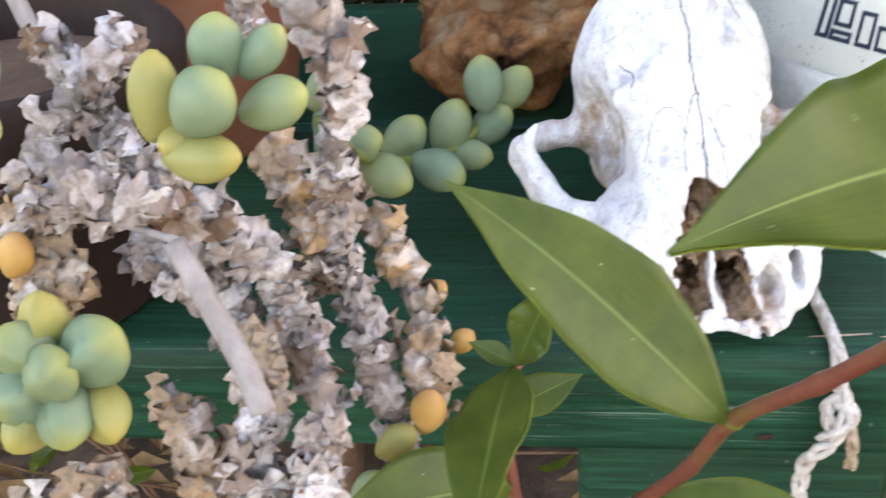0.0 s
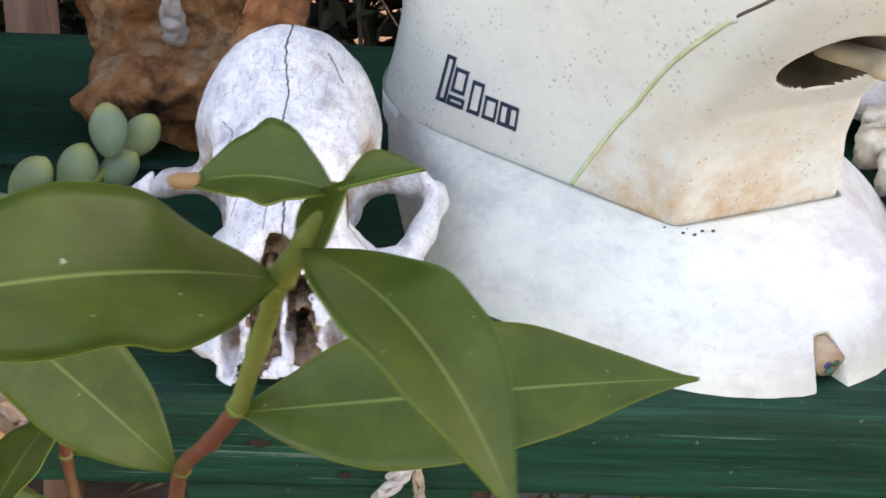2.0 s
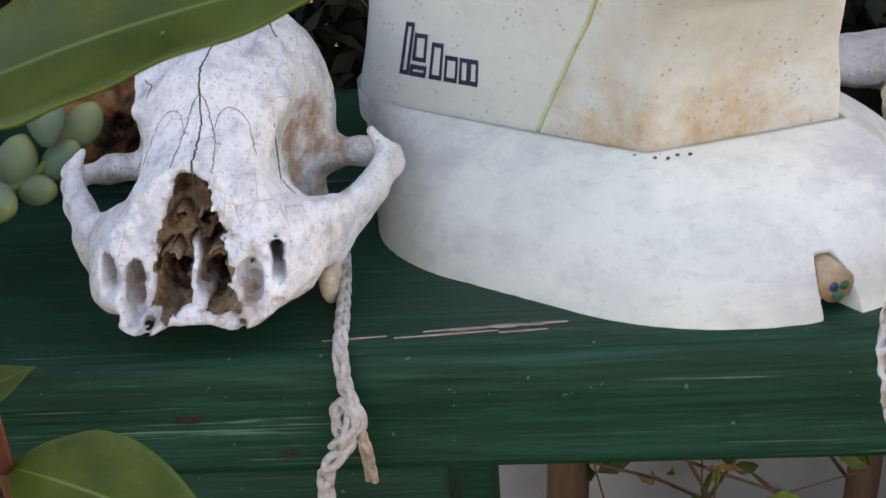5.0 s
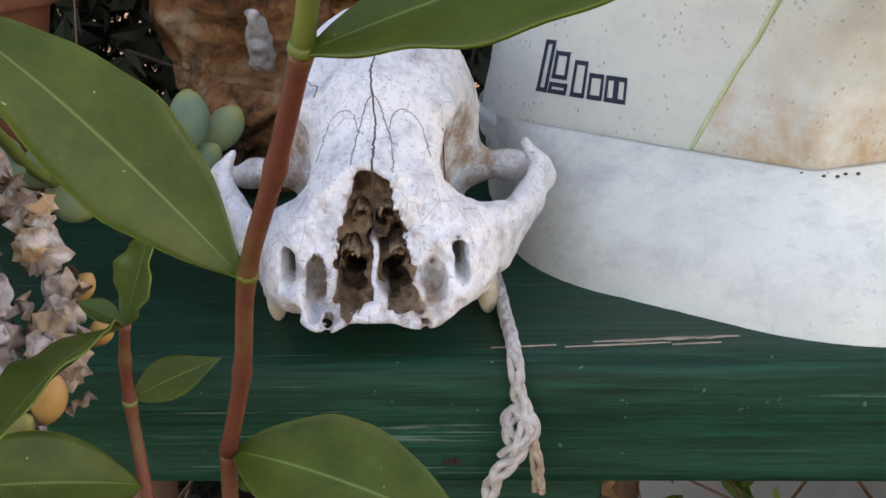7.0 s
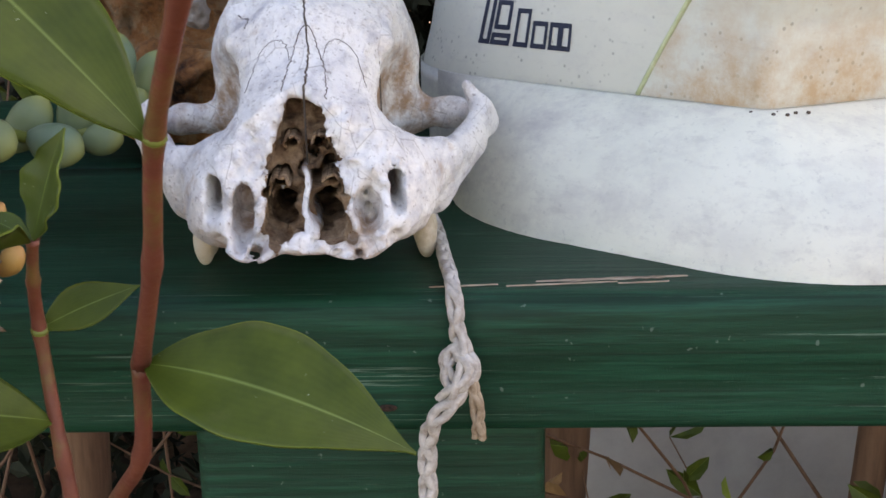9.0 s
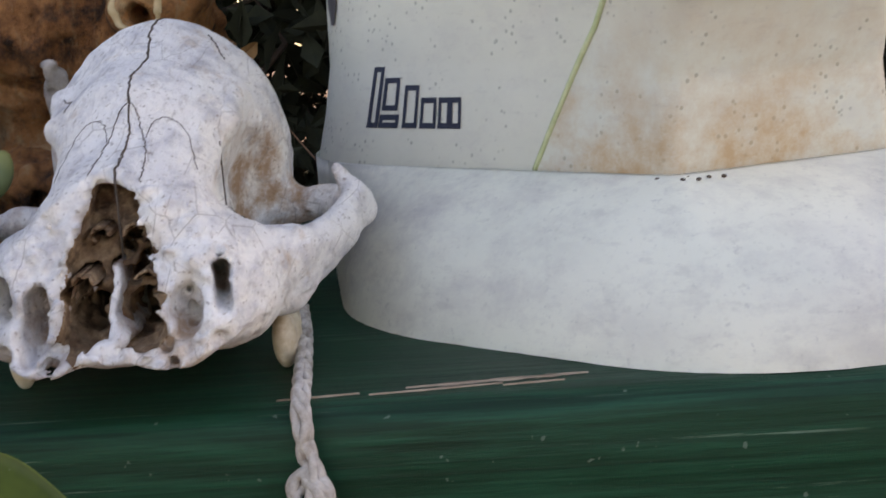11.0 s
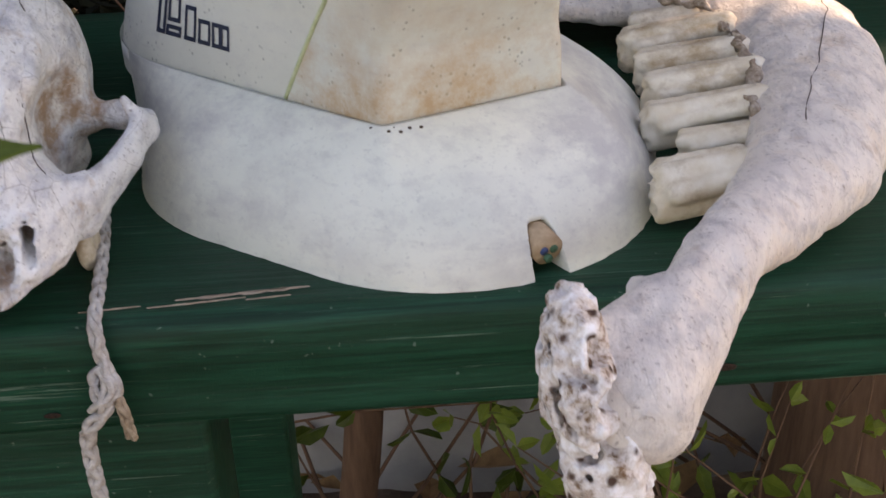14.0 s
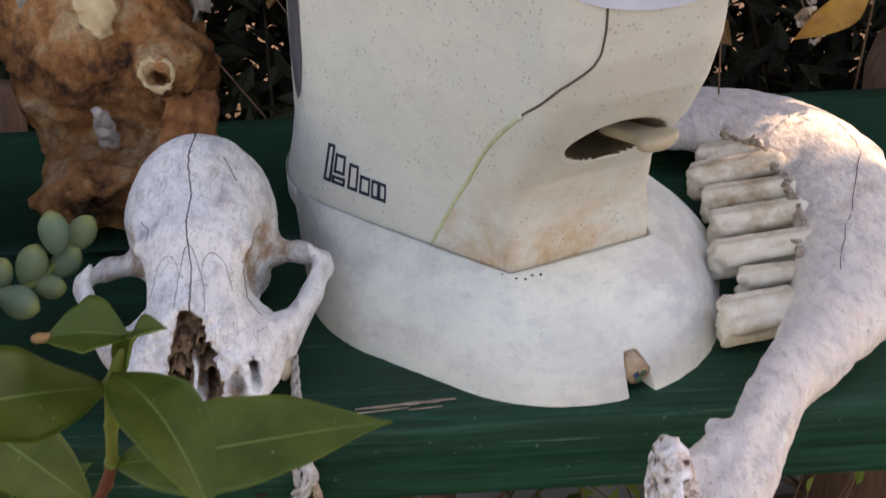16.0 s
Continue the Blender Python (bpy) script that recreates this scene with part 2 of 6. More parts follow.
BONE = make_bone("weathered_bone", (0.84, 0.78, 0.70), (0.50, 0.34, 0.21), 1.0, skull_stains)
JAWBONE = make_bone("jaw_bone", (0.76, 0.66, 0.55), (0.56, 0.44, 0.33), 0.8, cracked=0.20, tone=0.95, mottle=0.8)
POROUS = make_porous()
RIMBONE = make_simple("crumbled_bone", (0.16, 0.095, 0.055), (0.58, 0.49, 0.40), 420, 0.9, bump=0.8)
INNERBONE = make_simple("inner_bone", (0.10, 0.043, 0.019), (0.46, 0.31, 0.19), 330, 0.85, bump=0.7, third=(0.07, 0.034, 0.018))
TOOTH = make_simple("tooth_enamel", (0.62, 0.52, 0.37), (0.80, 0.74, 0.62), 120, 0.45, (1, 1, 1), 0.5, 0.001, (0.40, 0.29, 0.17))
CRACK = make_simple("dark_crack", (0.06, 0.045, 0.035), (0.13, 0.10, 0.08), 400, 0.9)
KETTLE = make_kettle_plastic("kettle_plastic", 0.0)
KETTLE_BASE = make_kettle_plastic("kettle_base_plastic", 0.0, 0.1, 0.5, 1.06, 0.9)
KETTLE_HANDLE = make_kettle_plastic("kettle_handle_plastic", 0.85)
GREENGLUE = make_simple("seam_bead", (0.36, 0.42, 0.22), (0.55, 0.60, 0.38), 200, 0.6)
NAVY = make_simple("navy_print", (0.012, 0.018, 0.035), (0.03, 0.04, 0.065), 500, 0.5, bump=0.0)
PALEBLUE = make_simple("pale_blue_plastic", (0.45, 0.50, 0.60), (0.58, 0.63, 0.72), 60, 0.4, bump=0.05)
SMOKE = make_simple("smoked_plastic", (0.05, 0.05, 0.055), (0.12, 0.12, 0.13), 80, 0.35, bump=0.05)
CABLE = make_simple("cable_sheath", (0.36, 0.25, 0.15), (0.52, 0.38, 0.25), 300, 0.6)
# tan plastic darkened to carry the shade inside the finger hollow
HOLLOWPLASTIC = make_simple("shaded_hollow_plastic", (0.05, 0.036, 0.022), (0.15, 0.115, 0.07), 90, 0.6, bump=0.1)
LEVER = make_simple("lever_plastic", (0.34, 0.27, 0.17), (0.46, 0.38, 0.26), 120, 0.5, bump=0.1)
WIRE_BLUE = make_simple("wire_blue", (0.03, 0.06, 0.16), (0.05, 0.09, 0.22), 300, 0.5)
WIRE_GREEN = make_simple("wire_green", (0.03, 0.10, 0.06), (0.05, 0.15, 0.09), 300, 0.5)
ROPE = make_simple("cotton_cord", (0.36, 0.325, 0.29), (0.62, 0.59, 0.56), 420, 0.9, (1, 1, 1), 0.7, 0.001, (0.30, 0.25, 0.21))
ROPE_END = make_simple("soiled_cord", (0.24, 0.17, 0.11), (0.46, 0.37, 0.28), 420, 0.9, (1, 1, 1), 0.7, 0.001)
BURL = make_burl()
BARKPALE = make_simple("pale_bark", (0.22, 0.185, 0.16), (0.48, 0.43, 0.39), 240, 0.85)
HOLLOW = make_simple("hollow_wood", (0.02, 0.012, 0.009), (0.07, 0.04, 0.025), 120, 0.95)
ORANGEBARK = make_simple("orange_bark", (0.26, 0.085, 0.030), (0.55, 0.23, 0.09), 150, 0.85, bump=0.8, dist=0.003, third=(0.16, 0.06, 0.03))
CREAMWOOD = make_simple("bare_cream_wood", (0.46, 0.33, 0.18), (0.60, 0.46, 0.28), 160, 0.8)
TERRA = make_simple("terracotta", (0.30, 0.10, 0.05), (0.42, 0.155, 0.08), 45, 0.8, third=(0.36, 0.17, 0.11))
LEAF = make_leaf("spiderwort_leaf", (0.036, 0.060, 0.006), (0.074, 0.108, 0.013))
LEAF_YOUNG = make_leaf("young_leaf", (0.040, 0.070, 0.009), (0.078, 0.115, 0.020))
STEM = make_simple("red_stem", (0.11, 0.030, 0.022), (0.19, 0.060, 0.035), 70, 0.45, third=(0.13, 0.12, 0.03))
STEMGREEN = make_simple("green_stem", (0.09, 0.12, 0.02), (0.17, 0.19, 0.045), 70, 0.45)
SUCC = make_succulent("jade_succulent", (0.105, 0.165, 0.100), (0.150, 0.215, 0.130), (0.30, 0.30, 0.08))
SUCC_YELLOW = make_succulent("yellowing_succulent", (0.19, 0.19, 0.06), (0.26, 0.245, 0.08), (0.34, 0.27, 0.07))
SUCC_ORANGE = make_succulent("orange_succulent", (0.40, 0.22, 0.06), (0.50, 0.30, 0.10), (0.42, 0.20, 0.07))
DRY = make_dry("dried_leaf_scales", [(0.12, 0.080, 0.062), (0.50, 0.46, 0.45), (0.24, 0.165, 0.125), (0.62, 0.59, 0.585), (0.17, 0.095, 0.055), (0.46, 0.42, 0.405)])
DRY_BROWN = make_dry("brown_dried_scales", [(0.26, 0.17, 0.11), (0.42, 0.30, 0.20), (0.34, 0.27, 0.22), (0.46, 0.27, 0.12), (0.45, 0.41, 0.38)])
TWIG = make_simple("grey_twig", (0.15, 0.125, 0.115), (0.33, 0.30, 0.285), 130, 0.85, (1, 1, 0.3))
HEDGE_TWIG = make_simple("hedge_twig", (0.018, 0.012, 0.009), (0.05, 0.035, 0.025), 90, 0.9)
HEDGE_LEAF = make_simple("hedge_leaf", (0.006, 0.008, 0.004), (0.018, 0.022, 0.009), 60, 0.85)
YLEAF = make_leaf("shrub_leaf", (0.10, 0.15, 0.02), (0.20, 0.26, 0.04))
AUTUMN = make_leaf("autumn_leaf", (0.30, 0.13, 0.025), (0.48, 0.26, 0.05), rib=(0.5, 0.33, 0.1))
DEADLEAF = make_simple("dead_leaf", (0.16, 0.08, 0.03), (0.34, 0.19, 0.08), 60, 0.85)
SOIL = make_simple("soil", (0.045, 0.028, 0.018), (0.13, 0.08, 0.05), 26, 0.95, bump=1.0, dist=0.01, third=(0.20, 0.13, 0.085))
PLASTER = make_simple("pale_plaster", (0.26, 0.245, 0.235), (0.36, 0.345, 0.33), 20, 0.9, third=(0.36, 0.33, 0.31))
BROWNWOOD = make_simple("brown_post", (0.10, 0.05, 0.03), (0.20, 0.11, 0.065), 40, 0.8, (4, 4, 0.5))
# near-black brown that stands for the shadowed background at the left
SHADEPOT = make_simple("shade_brown_pot", (0.012, 0.006, 0.004), (0.028, 0.014, 0.010), 40, 0.95)


# ---- building helpers ----
def part(name, bm, material, parent=None, label="", smooth=True):
    me = bpy.data.meshes.new(name)
    bm.normal_update()
    bm.to_mesh(me)
    bm.free()
    me.materials.append(material)
    if smooth:
        for p in me.polygons:
            p.use_smooth = True
    ob = new(name, me)
    if parent:
        ob.parent = parent
    if label:
        ob["label"] = label
    return ob


def raw_part(name, verts, faces, material, parent=None, label="", smooth=True):
    me = bpy.data.meshes.new(name)
    me.from_pydata([tuple(v) for v in verts], [], [tuple(int(i) for i in f) for f in faces])
    me.materials.append(material)
    me.update()
    if smooth:
        me.polygons.foreach_set("use_smooth", [True] * len(me.polygons))
    ob = new(name, me)
    if parent:
        ob.parent = parent
    if label:
        ob["label"] = label
    return ob


def thing(name, at, label, category, group="", kind=""):
    ob = new(name)
    ob.location = at
    ob.empty_display_size = 0.01
    tagged(ob, label, category, group, kind)
    return ob


def under(child, parent):
    """Parents child, whose mesh is in world coordinates, to an Empty that stands away from the origin."""
    child.parent = parent
    child.matrix_parent_inverse = Matrix.Translation(-Vector(parent.location))
    return child


def smin(a, b, k):
    h = np.clip(0.5 + 0.5 * (b - a) / k, 0, 1)
    return b * (1 - h) + a * h - k * h * (1 - h)


def smax(a, b, k):
    return -smin(-a, -b, k)


def ellipsoid(x, y, z, c, r):
    q = np.sqrt(((x - c[0]) / r[0]) ** 2 + ((y - c[1]) / r[1]) ** 2 + ((z - c[2]) / r[2]) ** 2)
    return (q - 1) * min(r)


def capsule(x, y, z, a, b, ra, rb=None):
    rb = ra if rb is None else rb
    a, b = np.array(a, float), np.array(b, float)
    d = b - a
    t = np.clip(((x - a[0]) * d[0] + (y - a[1]) * d[1] + (z - a[2]) * d[2]) / d.dot(d), 0, 1)
    return np.sqrt((x - a[0] - t * d[0]) ** 2 + (y - a[1] - t * d[1]) ** 2 + (z - a[2] - t * d[2]) ** 2) - (ra + (rb - ra) * t)


def lattice(x, y, z, scale, seed):
    """Smooth value noise in -1..1."""
    rng = np.random.RandomState(seed)
    tab = rng.rand(32, 32, 32) * 2 - 1
    p = [np.asarray(v) * scale + 500 for v in (x, y, z)]
    i = [np.floor(v).astype(int) for v in p]
    f = [v - w for v, w in zip(p, i)]
    f = [v * v * (3 - 2 * v) for v in f]
    out = 0
    for a in (0, 1):
        for b in (0, 1):
            for c in (0, 1):
                w = (f[0] if a else 1 - f[0]) * (f[1] if b else 1 - f[1]) * (f[2] if c else 1 - f[2])
                out = out + w * tab[(i[0] + a) % 32, (i[1] + b) % 32, (i[2] + c) % 32]
    return out


def nets(field, lo, hi, h):
    """Surface nets: the zero surface of a field, as vertices and quads."""
    ax = [np.arange(a, b + h, h) for a, b in zip(lo, hi)]
    X, Y, Z = np.meshgrid(*ax, indexing="ij")
    v = field(X, Y, Z)
    s = v < 0
    n = [k - 1 for k in s.shape]
    total, count = np.zeros((*n, 3)), np.zeros(n)

    def corner(arr, o):
        return arr[o[0]:o[0] + n[0], o[1]:o[1] + n[1], o[2]:o[2] + n[2]]

    for axis in range(3):
        others = [k for k in range(3) if k != axis]
        for p in (0, 1):
            for q in (0, 1):
                o = [0, 0, 0]
                o[others[0]], o[others[1]] = p, q
                e = list(o)
                e[axis] = 1
                va, vb = corner(v, o), corner(v, e)
                cross = (va < 0) != (vb < 0)
                t = np.where(cross, va / np.where(cross, va - vb, 1), 0)
                for k in range(3):
                    total[..., k] += np.where(cross, t if k == axis else o[k], 0)
                count += cross
    used = count > 0
    index = -np.ones(n, int)
    index[used] = np.arange(used.sum())
    cells = np.argwhere(used)
    verts = (cells + total[used] / count[used][:, None]) * h + np.array(lo)
    quads = []
    for axis in range(3):
        o1, o2 = [(1, 2), (2, 0), (0, 1)][axis]
        lo_s, hi_s = [slice(None)] * 3, [slice(None)] * 3
        lo_s[axis], hi_s[axis] = slice(0, -1), slice(1, None)
        a, b = s[tuple(lo_s)], s[tuple(hi_s)]
        for flip, mask in ((False, a & ~b), (True, ~a & b)):
            at = np.argwhere(mask)
            ok = (at[:, o1] > 0) & (at[:, o2] > 0) & (at[:, o1] < n[o1]) & (at[:, o2] < n[o2])
            at = at[ok]
            ring = []
            for p, q in ((0, 0), (1, 0), (1, 1), (0, 1)):
                c = at.copy()
                c[:, o1] -= 1 - p
                c[:, o2] -= 1 - q
                ring.append(index[c[:, 0], c[:, 1], c[:, 2]])
            quads.append(np.stack(ring[::-1] if flip else ring, 1))
    return verts, np.concatenate(quads)


def curve_points(keys, n):
    """A smooth line (Catmull-Rom) through a few key points."""
    k = [np.array(p, float) for p in keys]
    k = [2 * k[0] - k[1]] + k + [2 * k[-1] - k[-2]]
    out = []
    for i in range(1, len(k) - 2):
        for j in range(n):
            t = j / n
            out.append(0.5 * (2 * k[i] + (k[i + 1] - k[i - 1]) * t + (2 * k[i - 1] - 5 * k[i] + 4 * k[i + 1] - k[i + 2]) * t * t
                              + (3 * k[i] - k[i - 1] - 3 * k[i + 1] + k[i + 2]) * t ** 3))
    out.append(k[-2])
    return out


def tube_geo(points, radii, sides=10, cap=True):
    pts = [np.array(p, float) for p in points]
    n = len(pts)
    if isinstance(radii, (int, float)):
        radii = [radii] * n
    verts, faces = [], []
    side = None
    for i in range(n):
        d = pts[min(i + 1, n - 1)] - pts[max(i - 1, 0)]
        d /= np.linalg.norm(d) + 1e-12
        if side is None:
            side = np.cross(d, (0.3, 0.2, 1.0) if abs(d[2]) < 0.9 else (1.0, 0, 0))
        side = side - d * side.dot(d)
        side /= np.linalg.norm(side)
        up = np.cross(d, side)
        for k in range(sides):
            a = 2 * math.pi * k / sides
            verts.append(pts[i] + radii[i] * (math.cos(a) * side + math.sin(a) * up))
    for i in range(n - 1):
        for k in range(sides):
            a, b = i * sides + k, i * sides + (k + 1) % sides
            faces.append((a, b, b + sides, a + sides))
    if cap:
        faces.append(tuple(range(sides))[::-1])
        faces.append(tuple(range((n - 1) * sides, n * sides)))
    return verts, faces


def join(geos):
    verts, faces = [], []
    for v, f in geos:
        o = len(verts)
        verts += list(v)
        faces += [tuple(i + o for i in q) for q in f]
    return verts, faces


def box(a, b, bevel=0.0):
    bm = bmesh.new()
    bmesh.ops.create_cube(bm, size=1)
    size = [q - p for p, q in zip(a, b)]
    for v in bm.verts:
        v.co = Vector([p + s * (c + 0.5) for p, s, c in zip(a, size, v.co)])
    if bevel:
        bmesh.ops.bevel(bm, geom=bm.edges[:], offset=bevel, segments=3, profile=0.5, affect="EDGES")
    return bm


def leaf_blade(name, base, tip, width, up, material, parent, sag=0.0, fold=0.25, wave=0.0, seed=0, widest=0.42, tipness=1.0):
    """A blade with a folded midrib, a wavy rim and a little thickness, from base to tip."""
    base, tip, up = Vector(base), Vector(tip), Vector(up)
    along = tip - base
    length = along.length
    along.normalize()
    up = (up - along * up.dot(along)).normalized()
    side = along.cross(up)
    rows, cols = 34, 12
    bm = bmesh.new()
    uv = bm.loops.layers.uv.new("UVMap")
    rng = random.Random(seed)
    ph = [rng.uniform(0, 6.28) for _ in range(4)]
    grids = []
    coords = {}
    for layer in (0, 1):
        grid = []
        for i in range(rows + 1):
            s = i / rows
            a = s / widest if s < widest else (1 - s) / (1 - widest)
            prof = math.sin(min(1, a) * math.pi / 2) ** (1.0 if s < widest else 1.12 * tipness)
            half = max(0.02, prof) * width / 2 * (1 + 0.035 * math.sin(9 * s + ph[0]))
            centre = base + along * (length * s) + up * (sag * 4 * s * (1 - s) * length) + side * (0.02 * length * math.sin(3 * s + ph[1]))
            row = []
            for j in range(cols + 1):
                c = 2 * j / cols - 1
                lift = fold * abs(c) ** 1.3 * half - 0.10 * fold * half
                ripple = wave * abs(c) ** 2 * half * (math.sin(16 * s + ph[2] + (2 if c > 0 else 0)) * 0.6 + math.sin(29 * s + ph[3]) * 0.4)
                p = centre + side * (c * half) + up * (lift + ripple - layer * 0.00045)
                v = bm.verts.new(p)
                coords[v] = ((c + 1) / 2, s)
                row.append(v)
            grid.append(row)
        grids.append(grid)
    for layer, grid in enumerate(grids):
        for i in range(rows):
            for j in range(cols):
                q = [grid[i][j], grid[i][j + 1], grid[i + 1][j + 1], grid[i + 1][j]]
                bm.faces.new(q if layer == 0 else q[::-1])
    top, bot = grids
    for i in range(rows):
        bm.faces.new([top[i + 1][0], bot[i + 1][0], bot[i][0], top[i][0]][::-1])
        bm.faces.new([top[i][cols], bot[i][cols], bot[i + 1][cols], top[i + 1][cols]])
    for f in bm.faces:
        for l in f.loops:
            l[uv].uv = coords[l.vert]
    ob = part(name, bm, material)
    return under(ob, parent) if parent else ob


def plump_leaf(name, base, tip, width, thick, up, material, parent, keel=0.0):
    """A swollen succulent leaf."""
    base, tip, up = Vector(base), Vector(tip), Vector(up)
    along = tip - base
    length = along.length
    along.normalize()
    up = (up - along * up.dot(along)).normalized()
    side = along.cross(up)
    rows, sides = 14, 16
    bm = bmesh.new()
    uv = bm.loops.layers.uv.new("UVMap")
    ring, coords = [], {}
    for i in range(rows + 1):
        s = i / rows
        w = (math.sin(math.pi * min(1, max(0.0, s * 0.95 + 0.04))) ** 0.58) * (0.84 + 0.22 * s)
        w = max(w, 0.03)
        r = []
        for k in range(sides):
            a = 2 * math.pi * k / sides
            ca, sa = math.cos(a), math.sin(a)
            h = sa * (1.0 if sa > 0 else 0.75) + keel * max(0, 1 - abs(ca) * 2.2) * (1 if sa > 0 else 0)
            v = bm.verts.new(base + along * length * s + side * (ca * w * width / 2) + up * (h * w * thick / 2 + 0.10 * length * s * s))
            coords[v] = (k / sides, s)
            r.append(v)
        ring.append(r)
    for i in range(rows):
        for k in range(sides):
            bm.faces.new([ring[i][k], ring[i][(k + 1) % sides], ring[i + 1][(k + 1) % sides], ring[i + 1][k]][::-1])
    bm.faces.new(ring[0])
    bm.faces.new(ring[-1][::-1])
    for f in bm.faces:
        for l in f.loops:
            l[uv].uv = coords[l.vert]
    bmesh.ops.recalc_face_normals(bm, faces=bm.faces[:])
    return under(part(name, bm, material), parent)


def flake_geo(c, d, size, rng, crumple=0.11):
    """One crumpled papery scale about c, facing d, with a ruffled lobed rim."""
    d = np.array(d, float)
    d /= np.linalg.norm(d)
    s = np.cross(d, (rng.uniform(-1, 1), rng.uniform(-1, 1), rng.uniform(-1, 1)))
    s /= np.linalg.norm(s) + 1e-9
    u = np.cross(d, s)
    rings, spokes = 4, 18
    bend, lobes = rng.uniform(-0.2, 1.4), rng.choice((4, 5, 6))
    ph, ph2 = rng.uniform(0, 6.28), rng.uniform(0, 6.28)
    long = rng.uniform(0.75, 1.3)
    verts, faces = [np.array(c, float)], []
    for i in range(1, rings + 1):
        q = i / rings
        for k in range(spokes):
            a = 2 * math.pi * k / spokes
            rad = q * (1 + 0.09 * q * math.sin(lobes * a + ph) + 0.05 * rng.uniform(-1, 1))
            lift = -bend * 0.55 * q * q + 0.42 * q * q * math.sin(lobes * a + ph2) + crumple * q * rng.uniform(-1, 1)
            verts.append(c + size * (rad * (math.cos(a) * long * s + math.sin(a) / long * u) + lift * d))
    for k in range(spokes):
        faces.append((0, 1 + k, 1 + (k + 1) % spokes))
    for i in range(rings - 1):
        for k in range(spokes):
            p, q = 1 + i * spokes + k, 1 + i * spokes + (k + 1) % spokes
            faces.append((p, p + spokes, q + spokes, q))
    m = len(verts)
    verts += [v - d * size * 0.07 for v in verts]
    faces += [tuple(i + m for i in f[::-1]) for f in faces]
    return verts, faces


# ---- the bench ----
def build_bench():
    bench = thing("green_bench", (0.2, 0.52, -0.45), "green painted wooden garden bench with flaking worn edges", "bench")

    def plank(y0, y1, name):
        # boards with a rounded front, lengthwise ripples and small chips
        n = 240
        prof = []
        r, th = 0.006, 0.034
        for k in range(7):
            a = math.pi / 2 * k / 6
            prof.append((y0 + r - r * math.sin(a), -r + r * math.cos(a)))
        prof = [(y1, 0.0)] + [(y1 - (y1 - y0 - r) * i / 10, 0.0) for i in range(1, 10)] + prof
        prof += [(y0 - 0.0006 * math.sin(i), -r - (th - 2 * r) * i / 6) for i in range(1, 6)]
        for k in range(5):
            a = math.pi / 2 * k / 4
            prof.append((y0 + r * 0.6 * (1 - math.cos(a)), -th + r * 0.6 * (1 - math.sin(a))))
        prof += [(y1, -th)]
        verts, faces = [], []
        m = len(prof)
        for i in range(n + 1):
            x = -0.55 + 1.75 * i / n
            for j, (y, z) in enumerate(prof):
                w = 0.0004 * noise.noise((x * 9, y * 300, z * 300 + 7))
                verts.append((x, y + w, z + w * 0.6 if z < -0.001 else z + 0.25 * w - 0.0001))
        for i in range(n):
            for j in range(m):
                a, b = i * m + j, i * m + (j + 1) % m
                faces.append((a, a + m, b + m, b))
        faces.append(tuple(range(m)))
        faces.append(tuple(range(n * m, (n + 1) * m))[::-1])
        return under(raw_part(name, verts, faces, GREEN), bench)

    plank(0.376, 0.516, "plank")
    plank(0.521, 0.662, "plank")
    for x in (0.122, 0.86):
        under(part("leg", box((x, 0.392, -0.45), (x + 0.088, 0.43, -0.034), 0.003), GREEN), bench)
        under(part("leg", box((x, 0.60, -0.45), (x + 0.088, 0.64, -0.034), 0.003), GREEN), bench)
        under(part("crossbar", box((x + 0.02, 0.43, -0.11), (x + 0.065, 0.60, -0.034), 0.003), GREEN), bench)
    # bare wood showing through the paint
    rng = random.Random(5)
    marks = [(0.224, 0.3880, 0.034, 0.0008), (0.235, 0.3888, 0.016, 0.0006), (0.213, 0.3845, 0.026, 0.00028), (0.190, 0.3838, 0.016, 0.00024), (0.232, 0.3850, 0.012, 0.00022)]
    for x, y, ln, w in marks:
        v, f = [], []
        n = 18
        for i in range(n + 1):
            s = i / n
            hw = w * math.sin(math.pi * min(1, max(0, s * 0.96 + 0.02))) * rng.uniform(0.25, 1.25)
            px, py = x + ln * (s - 0.5), y + 0.10 * ln * (s - 0.5) + rng.uniform(-1, 1) * w * 0.2
            v += [(px, py - hw, 0.00025), (px, py + hw, 0.00025), (px, py - hw, -0.0006), (px, py + hw, -0.0006)]
        for i in range(n):
            a = 4 * i
            f += [(a, a + 4, a + 5, a + 1), (a + 2, a + 3, a + 7, a + 6), (a, a + 2, a + 6, a + 4), (a + 1, a + 5, a + 7, a + 3)]
        under(raw_part("scratch", v, f, BAREWOOD, label="bare wood scratch in the paint"), bench)
    for x, z, r in ((0.148, -0.0165, 0.0020), (0.354, -0.014, 0.0020), (0.356, -0.026, 0.0017), (0.172, -0.027, 0.0013)):
        v, f = [], []
        n = 20
        for ring, (q, dep) in enumerate(((1.0, -0.0003), (0.6, -0.0008), (0.0, -0.0002))):
            for k in range(n):
                a = 2 * math.pi * k / n
                v.append((x + q * r * 1.8 * math.cos(a) * rng.uniform(0.9, 1.1), 0.3758 + dep, z + q * r * 0.7 * math.sin(a)))
        for ring in range(2):
            for k in range(n):
                a, b = ring * n + k, ring * n + (k + 1) % n
                f.append((a, b, b + n, a + n))
        under(raw_part("knot", v, f, KNOT, label="dark knot in the wood"), bench)
    return bench


